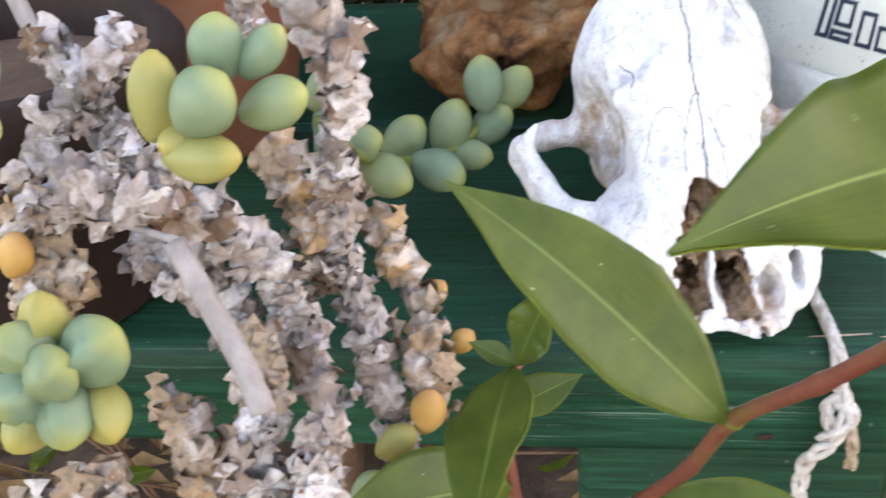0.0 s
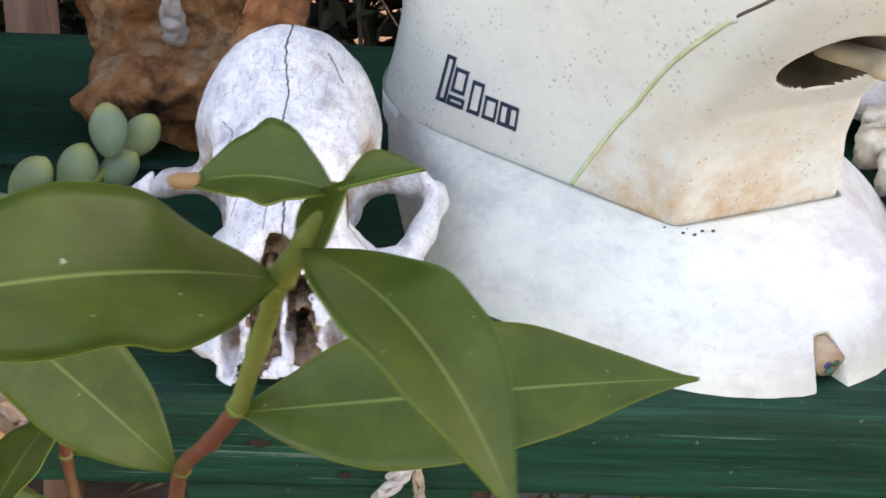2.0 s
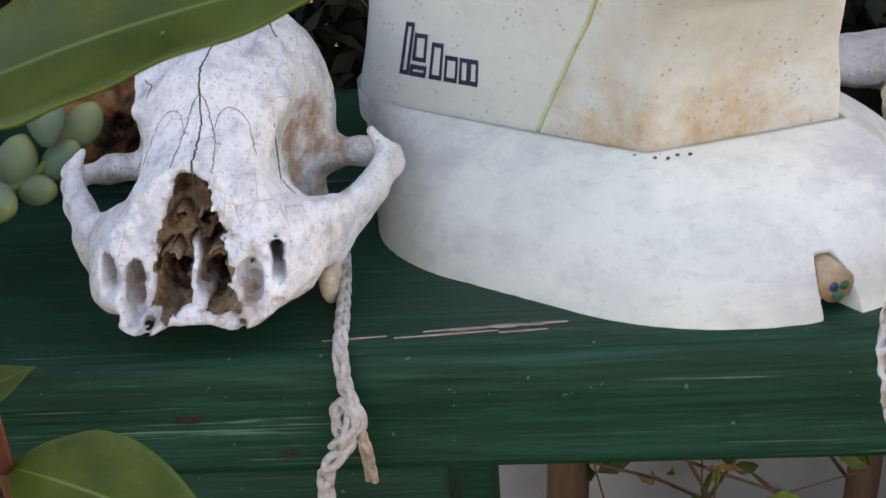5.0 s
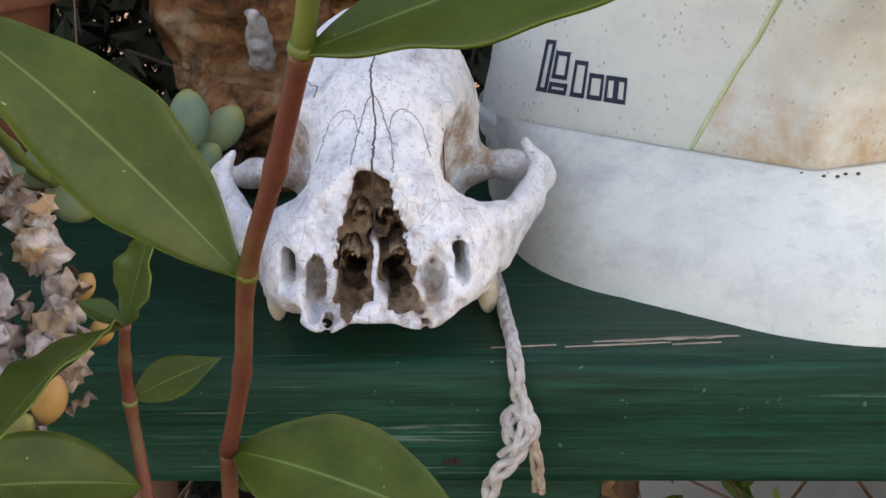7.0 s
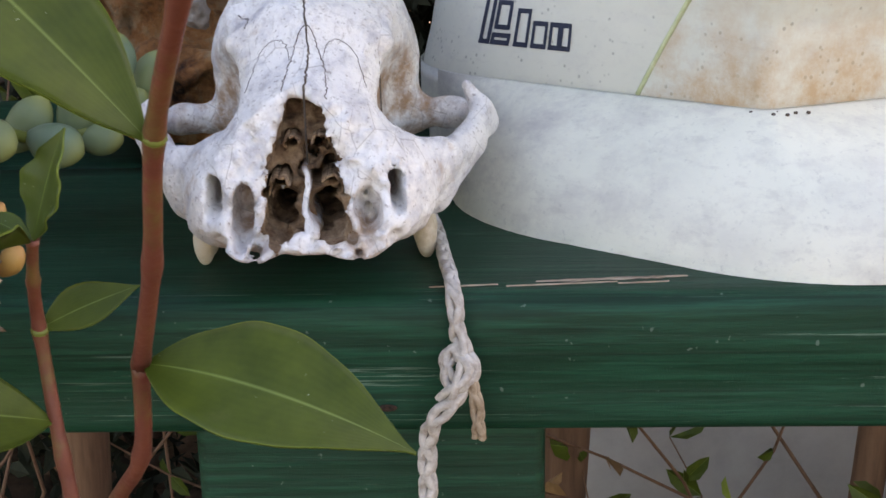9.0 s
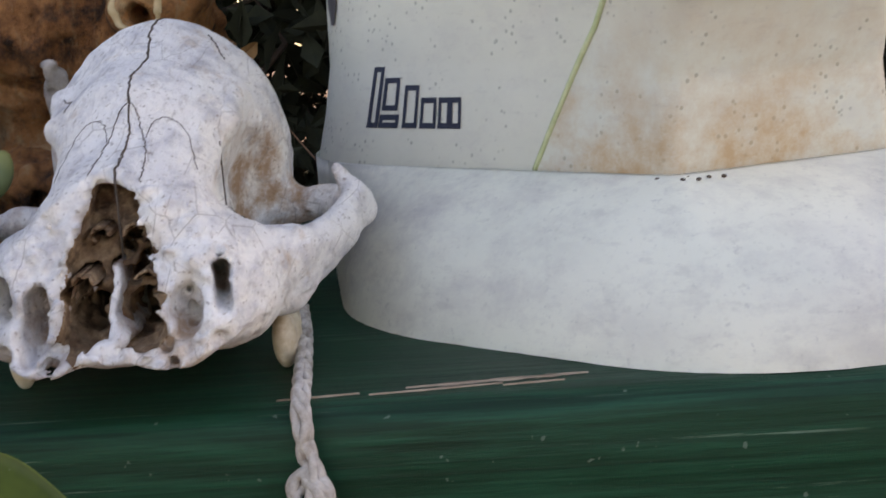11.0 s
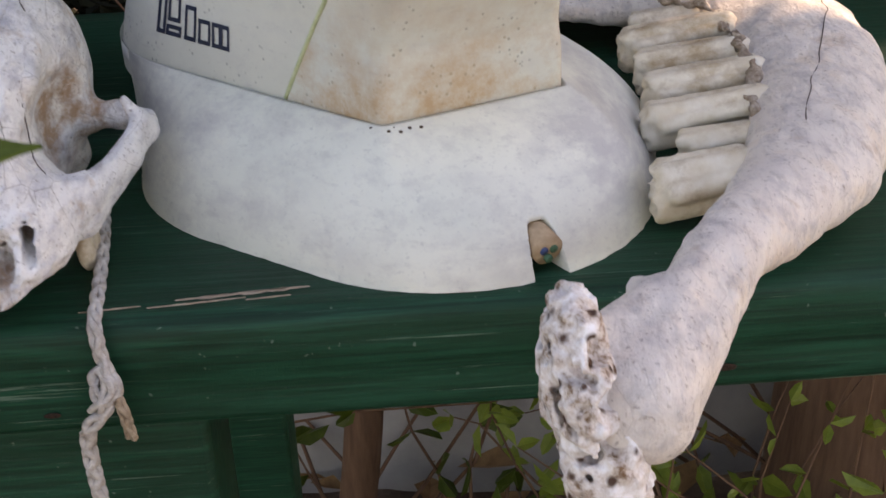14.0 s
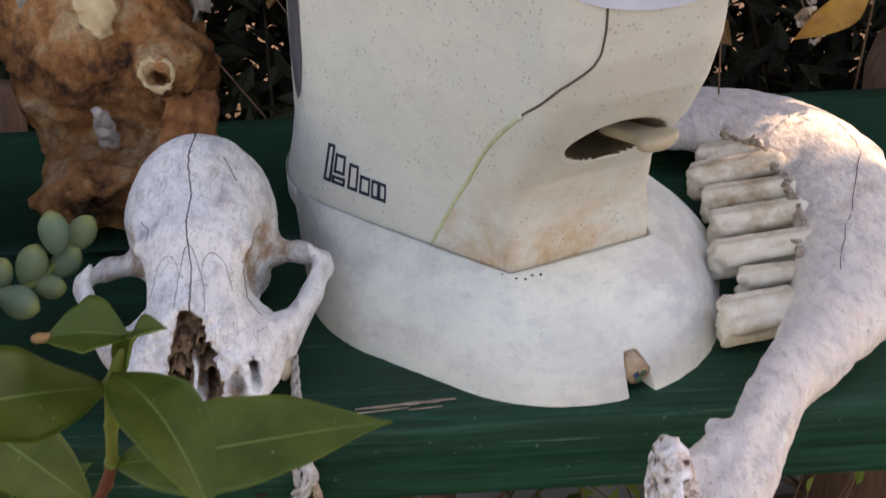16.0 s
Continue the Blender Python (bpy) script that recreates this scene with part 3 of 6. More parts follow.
BAREWOOD = make_simple("bare_wood", (0.24, 0.17, 0.12), (0.44, 0.35, 0.27), 300, 0.85, (0.3, 3, 1))
KNOT = make_simple("knot_wood", (0.006, 0.006, 0.004), (0.05, 0.022, 0.012), 900, 0.7)
build_bench()


# ---- ground and distance ----
def build_ground():
    n = 70
    verts, faces = [], []
    for i in range(n + 1):
        for j in range(n + 1):
            a, b = 2 * i / n - 1, 2 * j / n - 1
            x, y = 0.3 + 40 * a ** 5 + 1.6 * a, 0.8 + 40 * b ** 5 + 1.6 * b
            verts.append((x, y, -0.45 + 0.02 * noise.noise((x * 4, y * 4, 0)) + 0.008 * noise.noise((x * 17, y * 17, 3)) - 0.006))
    for i in range(n):
        for j in range(n):
            a = i * (n + 1) + j
            faces.append((a, a + n + 1, a + n + 2, a + 1))
    tagged(raw_part("ground", verts, faces, SOIL), "bare brown garden soil under the bench", "ground", kind="structure")


def build_backing():
    bm = box((0.17, 0.86, -0.47), (1.5, 0.90, -0.20), 0.006)
    tagged(part("wall_low", bm, PLASTER), "low pale grey garden wall behind the bench", "wall", kind="structure")
    for x, w, h in ((0.245, 0.028, -0.02), (0.43, 0.02, -0.05), (-0.05, 0.03, -0.02)):
        v, f = tube_geo(curve_points([(x - 0.02, 0.80, -0.47), (x, 0.79, -0.3), (x + 0.012, 0.79, h)], 5), w / 2, 10)
        tagged(raw_part("wooden_stake", v, f, BROWNWOOD), "rough brown wooden stake in the soil", "stake", "garden stakes")


def build_hedge():
    rng = random.Random(11)
    geos = []
    for i in range(620):
        x, y = rng.uniform(-1.3, 2.1), rng.uniform(1.0, 1.55)
        z = rng.uniform(-0.45, 0.5)
        p = np.array((x, y, z))
        d = np.array((rng.gauss(0, 0.35), rng.gauss(0, 0.25), rng.uniform(0.3, 1)))
        pts = [p]
        for k in range(5):
            d = d + np.array((rng.gauss(0, 0.25), rng.gauss(0, 0.2), rng.gauss(0, 0.2)))
            p = p + d / np.linalg.norm(d) * rng.uniform(0.04, 0.10)
            pts.append(p)
        r = rng.uniform(0.0012, 0.005)
        geos.append(tube_geo(pts, [r * (1 - 0.14 * k) for k in range(6)], 4))
    hedge = thing("hedge", (0.3, 1.25, -0.45), "dense dark hedge of thin twigs and small leaves", "hedge")
    v, f = join(geos)
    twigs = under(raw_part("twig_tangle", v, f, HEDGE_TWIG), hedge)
    twigs["kind"] = "stuff"
    g = np.random.RandomState(17)
    n = 250000
    c = np.stack((g.uniform(-1.4, 2.2, n), g.uniform(1.02, 1.60, n), -0.45 + 2.05 * g.rand(n) ** 0.9), 1)
    # gaps in the foliage where the low sun comes through
    way = np.array(SUN_FROM)
    for spot, wide in (((0.450, 0.560, 0.03), 0.046), ((0.490, 0.480, 0.0), 0.040), ((0.585, 0.720, -0.02), 0.085), ((0.50, 0.68, -0.36), 0.10)):
        rel = c - np.array(spot)
        far = np.linalg.norm(rel - np.outer(rel.dot(way), way), axis=1)
        c = c[far > wide * (1 + 0.3 * np.sin(c[:, 0] * 37) * np.sin(c[:, 2] * 41))]
    n = len(c)
    size = g.uniform(0.011, 0.022, n)[:, None]
    a = g.normal(size=(n, 3))
    a /= np.linalg.norm(a, axis=1)[:, None]
    b = np.cross(a, g.normal(size=(n, 3)))
    b /= np.linalg.norm(b, axis=1)[:, None]
    k = np.cross(a, b) * size * 0.2
    verts = np.stack((c - a * size, c + b * size * 0.45 + k, c + a * size, c - b * size * 0.45 + k), 1).reshape(-1, 3)
    o = np.arange(n)[:, None] * 4
    faces = np.concatenate((o + (0, 1, 2), o + (0, 2, 3)))
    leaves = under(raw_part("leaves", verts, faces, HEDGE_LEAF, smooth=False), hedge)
    leaves["kind"] = "stuff"


def build_litter():
    rng = random.Random(3)
    verts, faces = [], []
    for i in range(900):
        x, y = rng.uniform(-0.6, 1.3), rng.uniform(0.3, 1.0)
        s = rng.uniform(0.012, 0.03)
        c = Vector((x, y, -0.435 + rng.uniform(0, 0.012)))
        a = Vector((rng.gauss(0, 1), rng.gauss(0, 1), rng.gauss(0, 0.3))).normalized()
        b = a.cross(Vector((0, 0, 1))).normalized()
        o = len(verts)
        up = Vector((0, 0, s * 0.3))
        verts += [c - a * s, c + b * s * 0.5 + up, c + a * s, c - b * s * 0.5 + up]
        faces += [(o, o + 1, o + 2), (o, o + 2, o + 3)]
    tagged(raw_part("leaf_litter", verts, faces, DEADLEAF, smooth=False), "dry brown fallen leaves on the soil", "leaf litter", kind="stuff")


build_ground()
build_backing()
build_hedge()
build_litter()


# ---- the carnivore skull ----
def nose_front(w):
    """How far forward the broken snout reaches at height w."""
    return -0.0530 + (w - 0.014) * 0.74


def nose_room(u, v, w):
    """The open nose: a ragged front room with tubular chambers behind it."""
    s = np.abs(u)
    rough = 0.0011 * lattice(u, v, w, 300, 4) + 0.0010 * lattice(u, v, w, 700, 5)
    t = np.clip((0.0440 - 0.25 * u - w) / 0.022, 0, 1)
    wide = 0.0034 + 0.0060 * t ** 0.75
    d = np.maximum(np.maximum(s - wide, 0.0172 - w), np.maximum(w - 0.0435 + 0.30 * u, v - nose_front(w) - 0.0105))
    for a, b, r, e in ((0.0052, 0.0222, 0.0040, 0.010), (-0.0056, 0.0218, 0.0035, 0.008), (-0.0034, 0.0362, 0.0021, 0.0), (0.0012, 0.0338, 0.0024, 0.004), (0.0050, 0.0305, 0.0022, 0.004),
                       (-0.0058, 0.0292, 0.0024, 0.004), (0.0086, 0.0270, 0.0014, -0.012), (-0.0088, 0.0262, 0.0014, -0.012), (-0.0012, 0.0300, 0.0015, -0.008), (0.0022, 0.0280, 0.0014, -0.008)):
        d = np.minimum(d, capsule(u, v, w, (a, -0.050, b - 0.003), (a * 0.9, e, b + 0.001), r * 1.1))
    return d + rough


def skull_field(u, v, w):
    s = np.abs(u)
    d = ellipsoid(s, v, w, (0, 0.0430, 0.0412), (0.0288, 0.0345, 0.0342))
    d = smin(d, ellipsoid(s, v, w, (0, 0.014, 0.0455), (0.0215, 0.026, 0.0200)), 0.010)
    d = smin(d, capsule(s, v, w, (0, 0.006, 0.0455), (0, -0.038, 0.0362), 0.0105, 0.0078), 0.008)
    d = smin(d, capsule(s, v, w, (0.0080, 0.004, 0.0475), (0.0105, -0.040, 0.0300), 0.0078, 0.0062), 0.006)
    d = smin(d, ellipsoid(s, v, w, (0.0, -0.022, 0.0265), (0.0185, 0.038, 0.0150)), 0.007)
    d = smin(d, ellipsoid(s, v, w, (0.0175, -0.020, 0.0225), (0.0115, 0.026, 0.0125)), 0.006)
    d = smin(d, ellipsoid(s, v, w, (0.0118, -0.0490, 0.0178), (0.0050, 0.0065, 0.0050)), 0.003)
    # under side
    d = smin(d, ellipsoid(s, v, w, (0, 0.030, 0.016), (0.018, 0.050, 0.011)), 0.008)
    d = smin(d, ellipsoid(s, v, w, (0.014, 0.052, 0.0125), (0.009, 0.012, 0.0105)), 0.004)
    d = smin(d, ellipsoid(s, v, w, (0, -0.020, 0.0170), (0.0235, 0.033, 0.0050)), 0.005)
    # eye sockets and the narrow waist behind the brow
    d = smax(d, -ellipsoid(s, v, w, (0.0312, 0.003, 0.0400), (0.0152, 0.0235, 0.0148)), 0.0018)
    d = smax(d, -ellipsoid(s, v, w, (0.0300, -0.006, 0.0400), (0.0110, 0.0150, 0.0100)), 0.0025)
    d = smax(d, -ellipsoid(s, v, w, (0.0350, 0.0165, 0.0335), (0.0190, 0.0185, 0.0205)), 0.0030)
    # brow points over the sockets, with the ridges that run back from them
    d = smin(d, capsule(s, v, w, (0.0110, 0.005, 0.0530), (0.0186, 0.0020, 0.0525), 0.0038, 0.0013), 0.004)
    d = smin(d, capsule(s, v, w, (0.0182, 0.0040, 0.0530), (0.0190, 0.018, 0.0580), 0.0013, 0.0028), 0.004)
    # cheek arches
    d = smin(d, capsule(s, v, w, (0.020, -0.023, 0.0255), (0.031, -0.014, 0.0250), 0.0064, 0.0048), 0.006)
    d = smin(d, capsule(s, v, w, (0.031, -0.014, 0.0255), (0.0405, 0.006, 0.0280), 0.0042, 0.0026), 0.004)
    d = smin(d, capsule(s, v, w, (0.0405, 0.006, 0.0280), (0.0440, 0.019, 0.0335), 0.0026, 0.0022), 0.003)
    d = smin(d, capsule(s, v, w, (0.0440, 0.018, 0.0330), (0.0405, 0.0200, 0.0385), 0.0028, 0.0012), 0.002)
    d = smin(d, capsule(s, v, w, (0.0460, 0.021, 0.0280), (0.0290, -0.014, 0.0175), 0.0028, 0.0042), 0.005)
    d = smin(d, capsule(s, v, w, (0.0450, 0.025, 0.0300), (0.037, 0.034, 0.0290), 0.0032, 0.0030), 0.003)
    d = smin(d, capsule(s, v, w, (0.037, 0.034, 0.0290), (0.022, 0.040, 0.0275), 0.0030, 0.0055), 0.006)
    # openings in the cheeks, the tooth sockets and the broken nose
    for k in (0.0228, 0.0250, 0.0275):
        d = np.maximum(d, -capsule(s, v, w, (0.0216, -0.052, k - 0.001), (0.0160, -0.018, k + 0.003), 0.0018))
    rough = 0.0012 * lattice(u, v, w, 260, 6) + 0.0011 * lattice(u, v, w, 620, 7)
    d = np.maximum(d, -ellipsoid(s, v, w, (0.0134, -0.046, 0.0222), (0.0028, 0.014, 0.0056)) - 0.4 * rough)
    for a, b, r in ((0.0100, 0.0165, 0.0020), (0.0125, 0.0180, 0.0018), (0.0112, 0.0140, 0.0014), (0.0140, 0.0160, 0.0013), (0.0085, 0.0190, 0.0015), (0.0190, 0.0165, 0.0020)):
        d = np.maximum(d, -ellipsoid(s, v, w, (a, -0.0530, b), (r, 0.007, r)) - 0.3 * rough)
    d = np.maximum(d, nose_front(w) - v + 1.7 * rough)
    d = np.maximum(d, -nose_room(u, v, w))
    d = d + 0.00055 * lattice(u, v, w, 130, 1) + 0.00026 * lattice(u, v, w, 420, 2)
    return d


def drop_on(field, x, y, top, low):
    """The height of the surface under (x, y)."""
    z = np.linspace(top, low, 260)
    v = field(np.full(260, x), np.full(260, y), z)
    k = max(1, int(np.argmax(v < 0)))
    return float(z[k - 1] + (z[k] - z[k - 1]) * v[k - 1] / (v[k - 1] - v[k]))


def build_skull():
    skull = thing("animal_skull", (0.1525, 0.415, 0.0), "bleached grey-white carnivore skull with a broken nose, resting on the bench", "skull")
    skull.rotation_euler = (0, 0, radians(4.6))
    v, f = nets(skull_field, (-0.053, -0.062, 0.0), (0.053, 0.085, 0.080), 0.00075)
    cranium = raw_part("cranium", v, f, BONE, skull)
    cranium.data.materials.append(INNERBONE)
    mid = v[f].mean(1)
    deep = (nose_room(mid[:, 0], mid[:, 1], mid[:, 2]) < 0.0007) & (mid[:, 1] > nose_front(mid[:, 2]) + 0.0028) & (mid[:, 1] < 0.02)
    cranium.data.polygons.foreach_set("material_index", deep.astype(int))
    rng = random.Random(7)
    # seams between the bones
    seams = [
        ([(-0.0002, -0.030), (0.0002, -0.022), (0.0004, -0.013), (-0.0006, 0.0), (0.0006, 0.015), (-0.0003, 0.03), (0.0012, 0.046), (0.001, 0.054)], 0.00026),
        ([(-0.0050, -0.030), (-0.0048, -0.023), (-0.0038, -0.016), (-0.0018, -0.0095), (0.0, -0.0075), (0.0018, -0.0095), (0.0038, -0.016), (0.0047, -0.023), (0.0049, -0.030)], 0.00013),
        ([(0.0036, -0.016), (0.0050, -0.0105), (0.0080, -0.0080), (0.0115, -0.0100), (0.0140, -0.018)], 0.00010),
        ([(-0.0036, -0.016), (-0.0050, -0.0105), (-0.0080, -0.0080), (-0.0115, -0.0100), (-0.0140, -0.018)], 0.00010),
        ([(0.012, 0.036), (0.0145, 0.030), (0.0165, 0.026)], 0.00022),
        ([(0.017, -0.004), (0.019, -0.012), (0.0225, -0.019)], 0.00018),
        ([(-0.018, 0.012), (-0.015, 0.006), (-0.0155, 0.001)], 0.00015),
    ]
    for keys, r in seams:
        line = curve_points([(a, b, 0) for a, b in keys], 14)
        pts = []
        for p in line:
            a, b = p[0] + rng.gauss(0, 0.00016), p[1]
            pts.append((a, b, drop_on(skull_field, a, b, 0.085, 0.012) - r * 0.1))
        g = tube_geo(pts, [r * rng.uniform(0.8, 1.25) for _ in pts], 6)
        raw_part("suture", *g, CRACK, skull, "dark open bone suture")
    # thin scrolls of bone in the nose
    vs, fs = [], []
    for i in range(14):
        for j in range(12):
            y, z = -0.0475 + 0.03 * i / 13, 0.0168 + 0.0125 * j / 11
            x = 0.0004 * math.sin(j * 0.9 + i * 0.3) + 0.00015 * rng.gauss(0, 1)
            e = 0.002 * math.exp(-((z - 0.0168) / 0.0035) ** 2)
            vs.append((x - 0.0006, y - e + 0.0105 * j / 11, z))
    m = len(vs)
    vs += [(x + 0.0011 + 0.0022 * math.exp(-((z - 0.0168) / 0.0022) ** 2), y, z) for x, y, z in vs]
    for i in range(13):
        for j in range(11):
            q = i * 12 + j
            fs += [(q, q + 1, q + 13, q + 12), (q + m, q + 12 + m, q + 13 + m, q + 1 + m)]
    for i in range(13):
        fs += [(i * 12, i * 12 + 12, i * 12 + 12 + m, i * 12 + m), (i * 12 + 11, i * 12 + 11 + m, i * 12 + 23 + m, i * 12 + 23)]
    for j in range(11):
        fs += [(j, j + m, j + 1 + m, j + 1)]
    raw_part("nasal_septum", vs, fs, BONE, skull)
    for side in (-1, 1):
        for k, (cx, cz, r) in enumerate(((0.0056, 0.0262, 0.0024), (0.0030, 0.0345, 0.0020))):
            v2, f2 = [], []
            n = 22
            for i in range(n + 1):
                a = -0.9 + 3.9 * i / n + 0.25 * math.sin(i * 1.7 + k)
                rr = r * (1 - 0.35 * i / n) * rng.uniform(0.78, 1.22)
                for q in range(5):
                    y = -0.039 + 0.012 * q / 4 + rng.uniform(-0.0012, 0.0012) * (q == 0) + 0.006 * k
                    for t in (0, 0.0005):
                        v2.append((side * (cx + (rr + t) * math.cos(a)), y, cz + (rr + t) * math.sin(a)))
            for i in range(n):
                for q in range(4):
                    a, b = (i * 5 + q) * 2, ((i + 1) * 5 + q) * 2
                    f2 += [(a, a + 2, b + 2, b), (a + 1, b + 1, b + 3, a + 3)]
                a, b = i * 10, (i + 1) * 10
                f2.append((a, b, b + 1, a + 1))
            raw_part("nasal_scroll", v2, f2, INNERBONE, skull, "thin brown scroll of nose bone")
    # worn cheek teeth under the jaw edge
    for side in (-1, 1):
        for y, r in ((-0.010, 0.0034), (-0.003, 0.0040), (0.005, 0.0034)):
            c = (side * 0.0275, y, 0.0062)

            def tooth(a, b, z, c=c, r=r):
                return smin(ellipsoid(a, b, z, c, (r * 0.8, r * 1.1, 0.0062)), ellipsoid(a, b, z, (c[0], c[1] + r * 0.7, 0.0055), (r * 0.6, r * 0.6, 0.0045)), 0.001)
            g = nets(tooth, (c[0] - 0.006, y - 0.007, -0.0008), (c[0] + 0.006, y + 0.009, 0.0135), 0.0006)
            raw_part("tooth", *g, TOOTH, skull, "yellowed worn tooth")
    return skull


build_skull()


# ---- the kettle ----
AXIS = np.array((0.469, -0.883))
SIDE = np.array((0.883, 0.469))
HEART = np.array((0.258, 0.495))
TURNS = np.unique(np.concatenate((np.linspace(-math.pi, math.pi, 421)[:-1], np.radians(np.linspace(-92, -32, 150)), np.radians(np.linspace(-71, -57, 110)))))


def hull_radius(circles, turns=TURNS):
    """Polar radii, about HEART, of the hull round some circles (x, y, r)."""
    phi = np.linspace(-math.pi, math.pi, 1440, endpoint=False)
    nx, ny = np.cos(phi), np.sin(phi)
    h = np.max([(c[0] - HEART[0]) * nx + (c[1] - HEART[1]) * ny + c[2] for c in circles], 0)
    cosd = np.cos(phi[None, :] - np.asarray(turns)[:, None])
    with np.errstate(divide="ignore"):
        r = np.where(cosd > 0.05, h[None, :] / np.maximum(cosd, 0.05), 9.0)
    return r.min(1)


def flare(z):
    return float(np.interp(z, (0.03, 0.055, 0.070, 0.082, 0.095, 0.110, 0.125, 0.15, 0.2), (0, 0.001, 0.006, 0.016, 0.027, 0.036, 0.041, 0.044, 0.040)))


def body_radius(z, turns=TURNS):
    rc = float(np.interp(z, (0.03, 0.06, 0.1, 0.2), (0.003, 0.006, 0.013, 0.017)))
    e = flare(z)
    circles = [(0.2425, 0.528, float(np.interp(z, (0.03, 0.036, 0.046, 0.060, 0.1, 0.2), (0.0665, 0.0655, 0.0630, 0.0605, 0.0595, 0.056))))]
    for k in ((0.267, 0.4195), (0.3185, 0.442)):
        p = np.array(k) + AXIS * (e - rc * 0.9) + (HEART + AXIS * 0.07 - np.array(k)).dot(SIDE) * SIDE * (0.35 if k[0] < 0.3 else 1.0) * float(np.interp(z, (0.03, 0.045, 0.065, 0.085, 0.11, 0.2), (0, 0.05, 0.20, 0.40, 0.45, 0.45)))
        circles.append((p[0], p[1], rc))
    return hull_radius(circles, turns)


def seam_turn(z):
    """The turn at which the seam between body and handle runs."""
    return math.radians(np.interp(z, (0.02, 0.034, 0.0535, 0.067, 0.085, 0.1045, 0.117, 0.1245, 0.1285, 0.136, 0.2),
                                  (-120, -112, -102, -95.5, -90, -84, -79.3, -74.8, -73.5, -73, -74)))


def on_body(turn, z, out=0.0):
    r = float(body_radius(z, [turn])[0]) + out
    return np.array((HEART[0] + r * math.cos(turn), HEART[1] + r * math.sin(turn), z))


def build_kettle():
    kettle = thing("electric_kettle", (0.26, 0.49, 0.0), "dirty off-white plastic electric kettle with rust stains, on the bench", "kettle")
    heights = list(np.arange(0.028, 0.074, 0.0015)) + list(np.arange(0.0745, 0.1025, 0.0006)) + list(np.arange(0.103, 0.150, 0.0015)) + list(np.linspace(0.152, 0.200, 12))
    n, m = len(TURNS), len(heights)
    verts, hollow = [], set()
    for z in heights:
        r = body_radius(z).copy()
        for k, t in enumerate(TURNS):
            p = HEART + r[k] * np.array((math.cos(t), math.sin(t)))
            a, b = (p - HEART).dot(AXIS), (p - HEART).dot(SIDE)
            # finger hollow in the under side of the handle
            if a > 0.06:
                e = math.hypot((b + 0.002) / 0.0172, (z - 0.0885 + 0.06 * b) / 0.0088)
                dip = 1 / (1 + math.exp(min(60, (e - 1.0) * 30)))
                r[k] -= 0.042 * dip
                if e < 1.17:
                    hollow.add(len(verts))
            verts.append((HEART[0] + r[k] * math.cos(t), HEART[1] + r[k] * math.sin(t), z))
    body_f, handle_f, hollow_f = [], [], []
    for i in range(m - 1):
        for k in range(n):
            q = (i * n + k, i * n + (k + 1) % n, (i + 1) * n + (k + 1) % n, (i + 1) * n + k)
            c = np.mean([verts[j] for j in q], 0)
            turn = math.atan2(c[1] - HEART[1], c[0] - HEART[0])
            st = seam_turn(c[2])
            (hollow_f if all(j in hollow for j in q) else handle_f if st < turn < radians(-124) - st else body_f).append(q)

    def only(faces):
        used = sorted({i for q in faces for i in q})
        where = {j: i for i, j in enumerate(used)}
        return [verts[j] for j in used], [tuple(where[i] for i in q) for q in faces]

    under(raw_part("body", *only(body_f), KETTLE), kettle)
    under(raw_part("handle", *only(handle_f), KETTLE_HANDLE, label="rust-stained handle block"), kettle)
    # the hollow's faces get the darker plastic, as painted shade
    under(raw_part("finger_hollow", *only(hollow_f), HOLLOWPLASTIC, label="hollow under the handle, coloured dark for its shade"), kettle)
    top = [verts[(m - 1) * n + k] for k in range(n)]
    lid_v = top + [(0.26 + (x - 0.26) * q, 0.50 + (y - 0.50) * q, z + h) for q, h in ((0.85, 0.008), (0.5, 0.014), (0.02, 0.016)) for x, y, z in top]
    lid_f = [(i * n + k, i * n + (k + 1) % n, (i + 1) * n + (k + 1) % n, (i + 1) * n + k) for i in range(3) for k in range(n)]
    under(raw_part("lid", lid_v, lid_f, KETTLE), kettle)
    # bead along the seam
    line = []
    for z in np.linspace(0.0345, 0.128, 70):
        line.append(on_body(seam_turn(z), z, 0.0001))
    g = tube_geo(line[:52], [0.0007] * 52, 8)
    under(raw_part("seam", *g, GREENGLUE, label="greenish moulded seam bead"), kettle)
    g = tube_geo(line[51:] + [on_body(seam_turn(z), z) for z in np.linspace(0.1295, 0.165, 20)], 0.00045, 8)
    under(raw_part("seam", *g, CRACK), kettle)
    g = nets(lambda x, y, z: ellipsoid(x, y, z, line[51], (0.0013, 0.0011, 0.0016)), line[51] - 0.003, line[51] + 0.003, 0.0005)
    under(raw_part("seam_lug", *g, KETTLE_HANDLE), kettle)
    # base
    outer = hull_radius([(0.285, 0.445, 0.064), (0.255, 0.475, 0.0690), (0.258, 0.535, 0.080), (0.300, 0.490, 0.060)])
    lip = body_radius(0.034) + 0.0012
    steps = 40
    bv, bf = [], []
    slot = math.atan2(0.3865 - HEART[1], 0.309 - HEART[0])
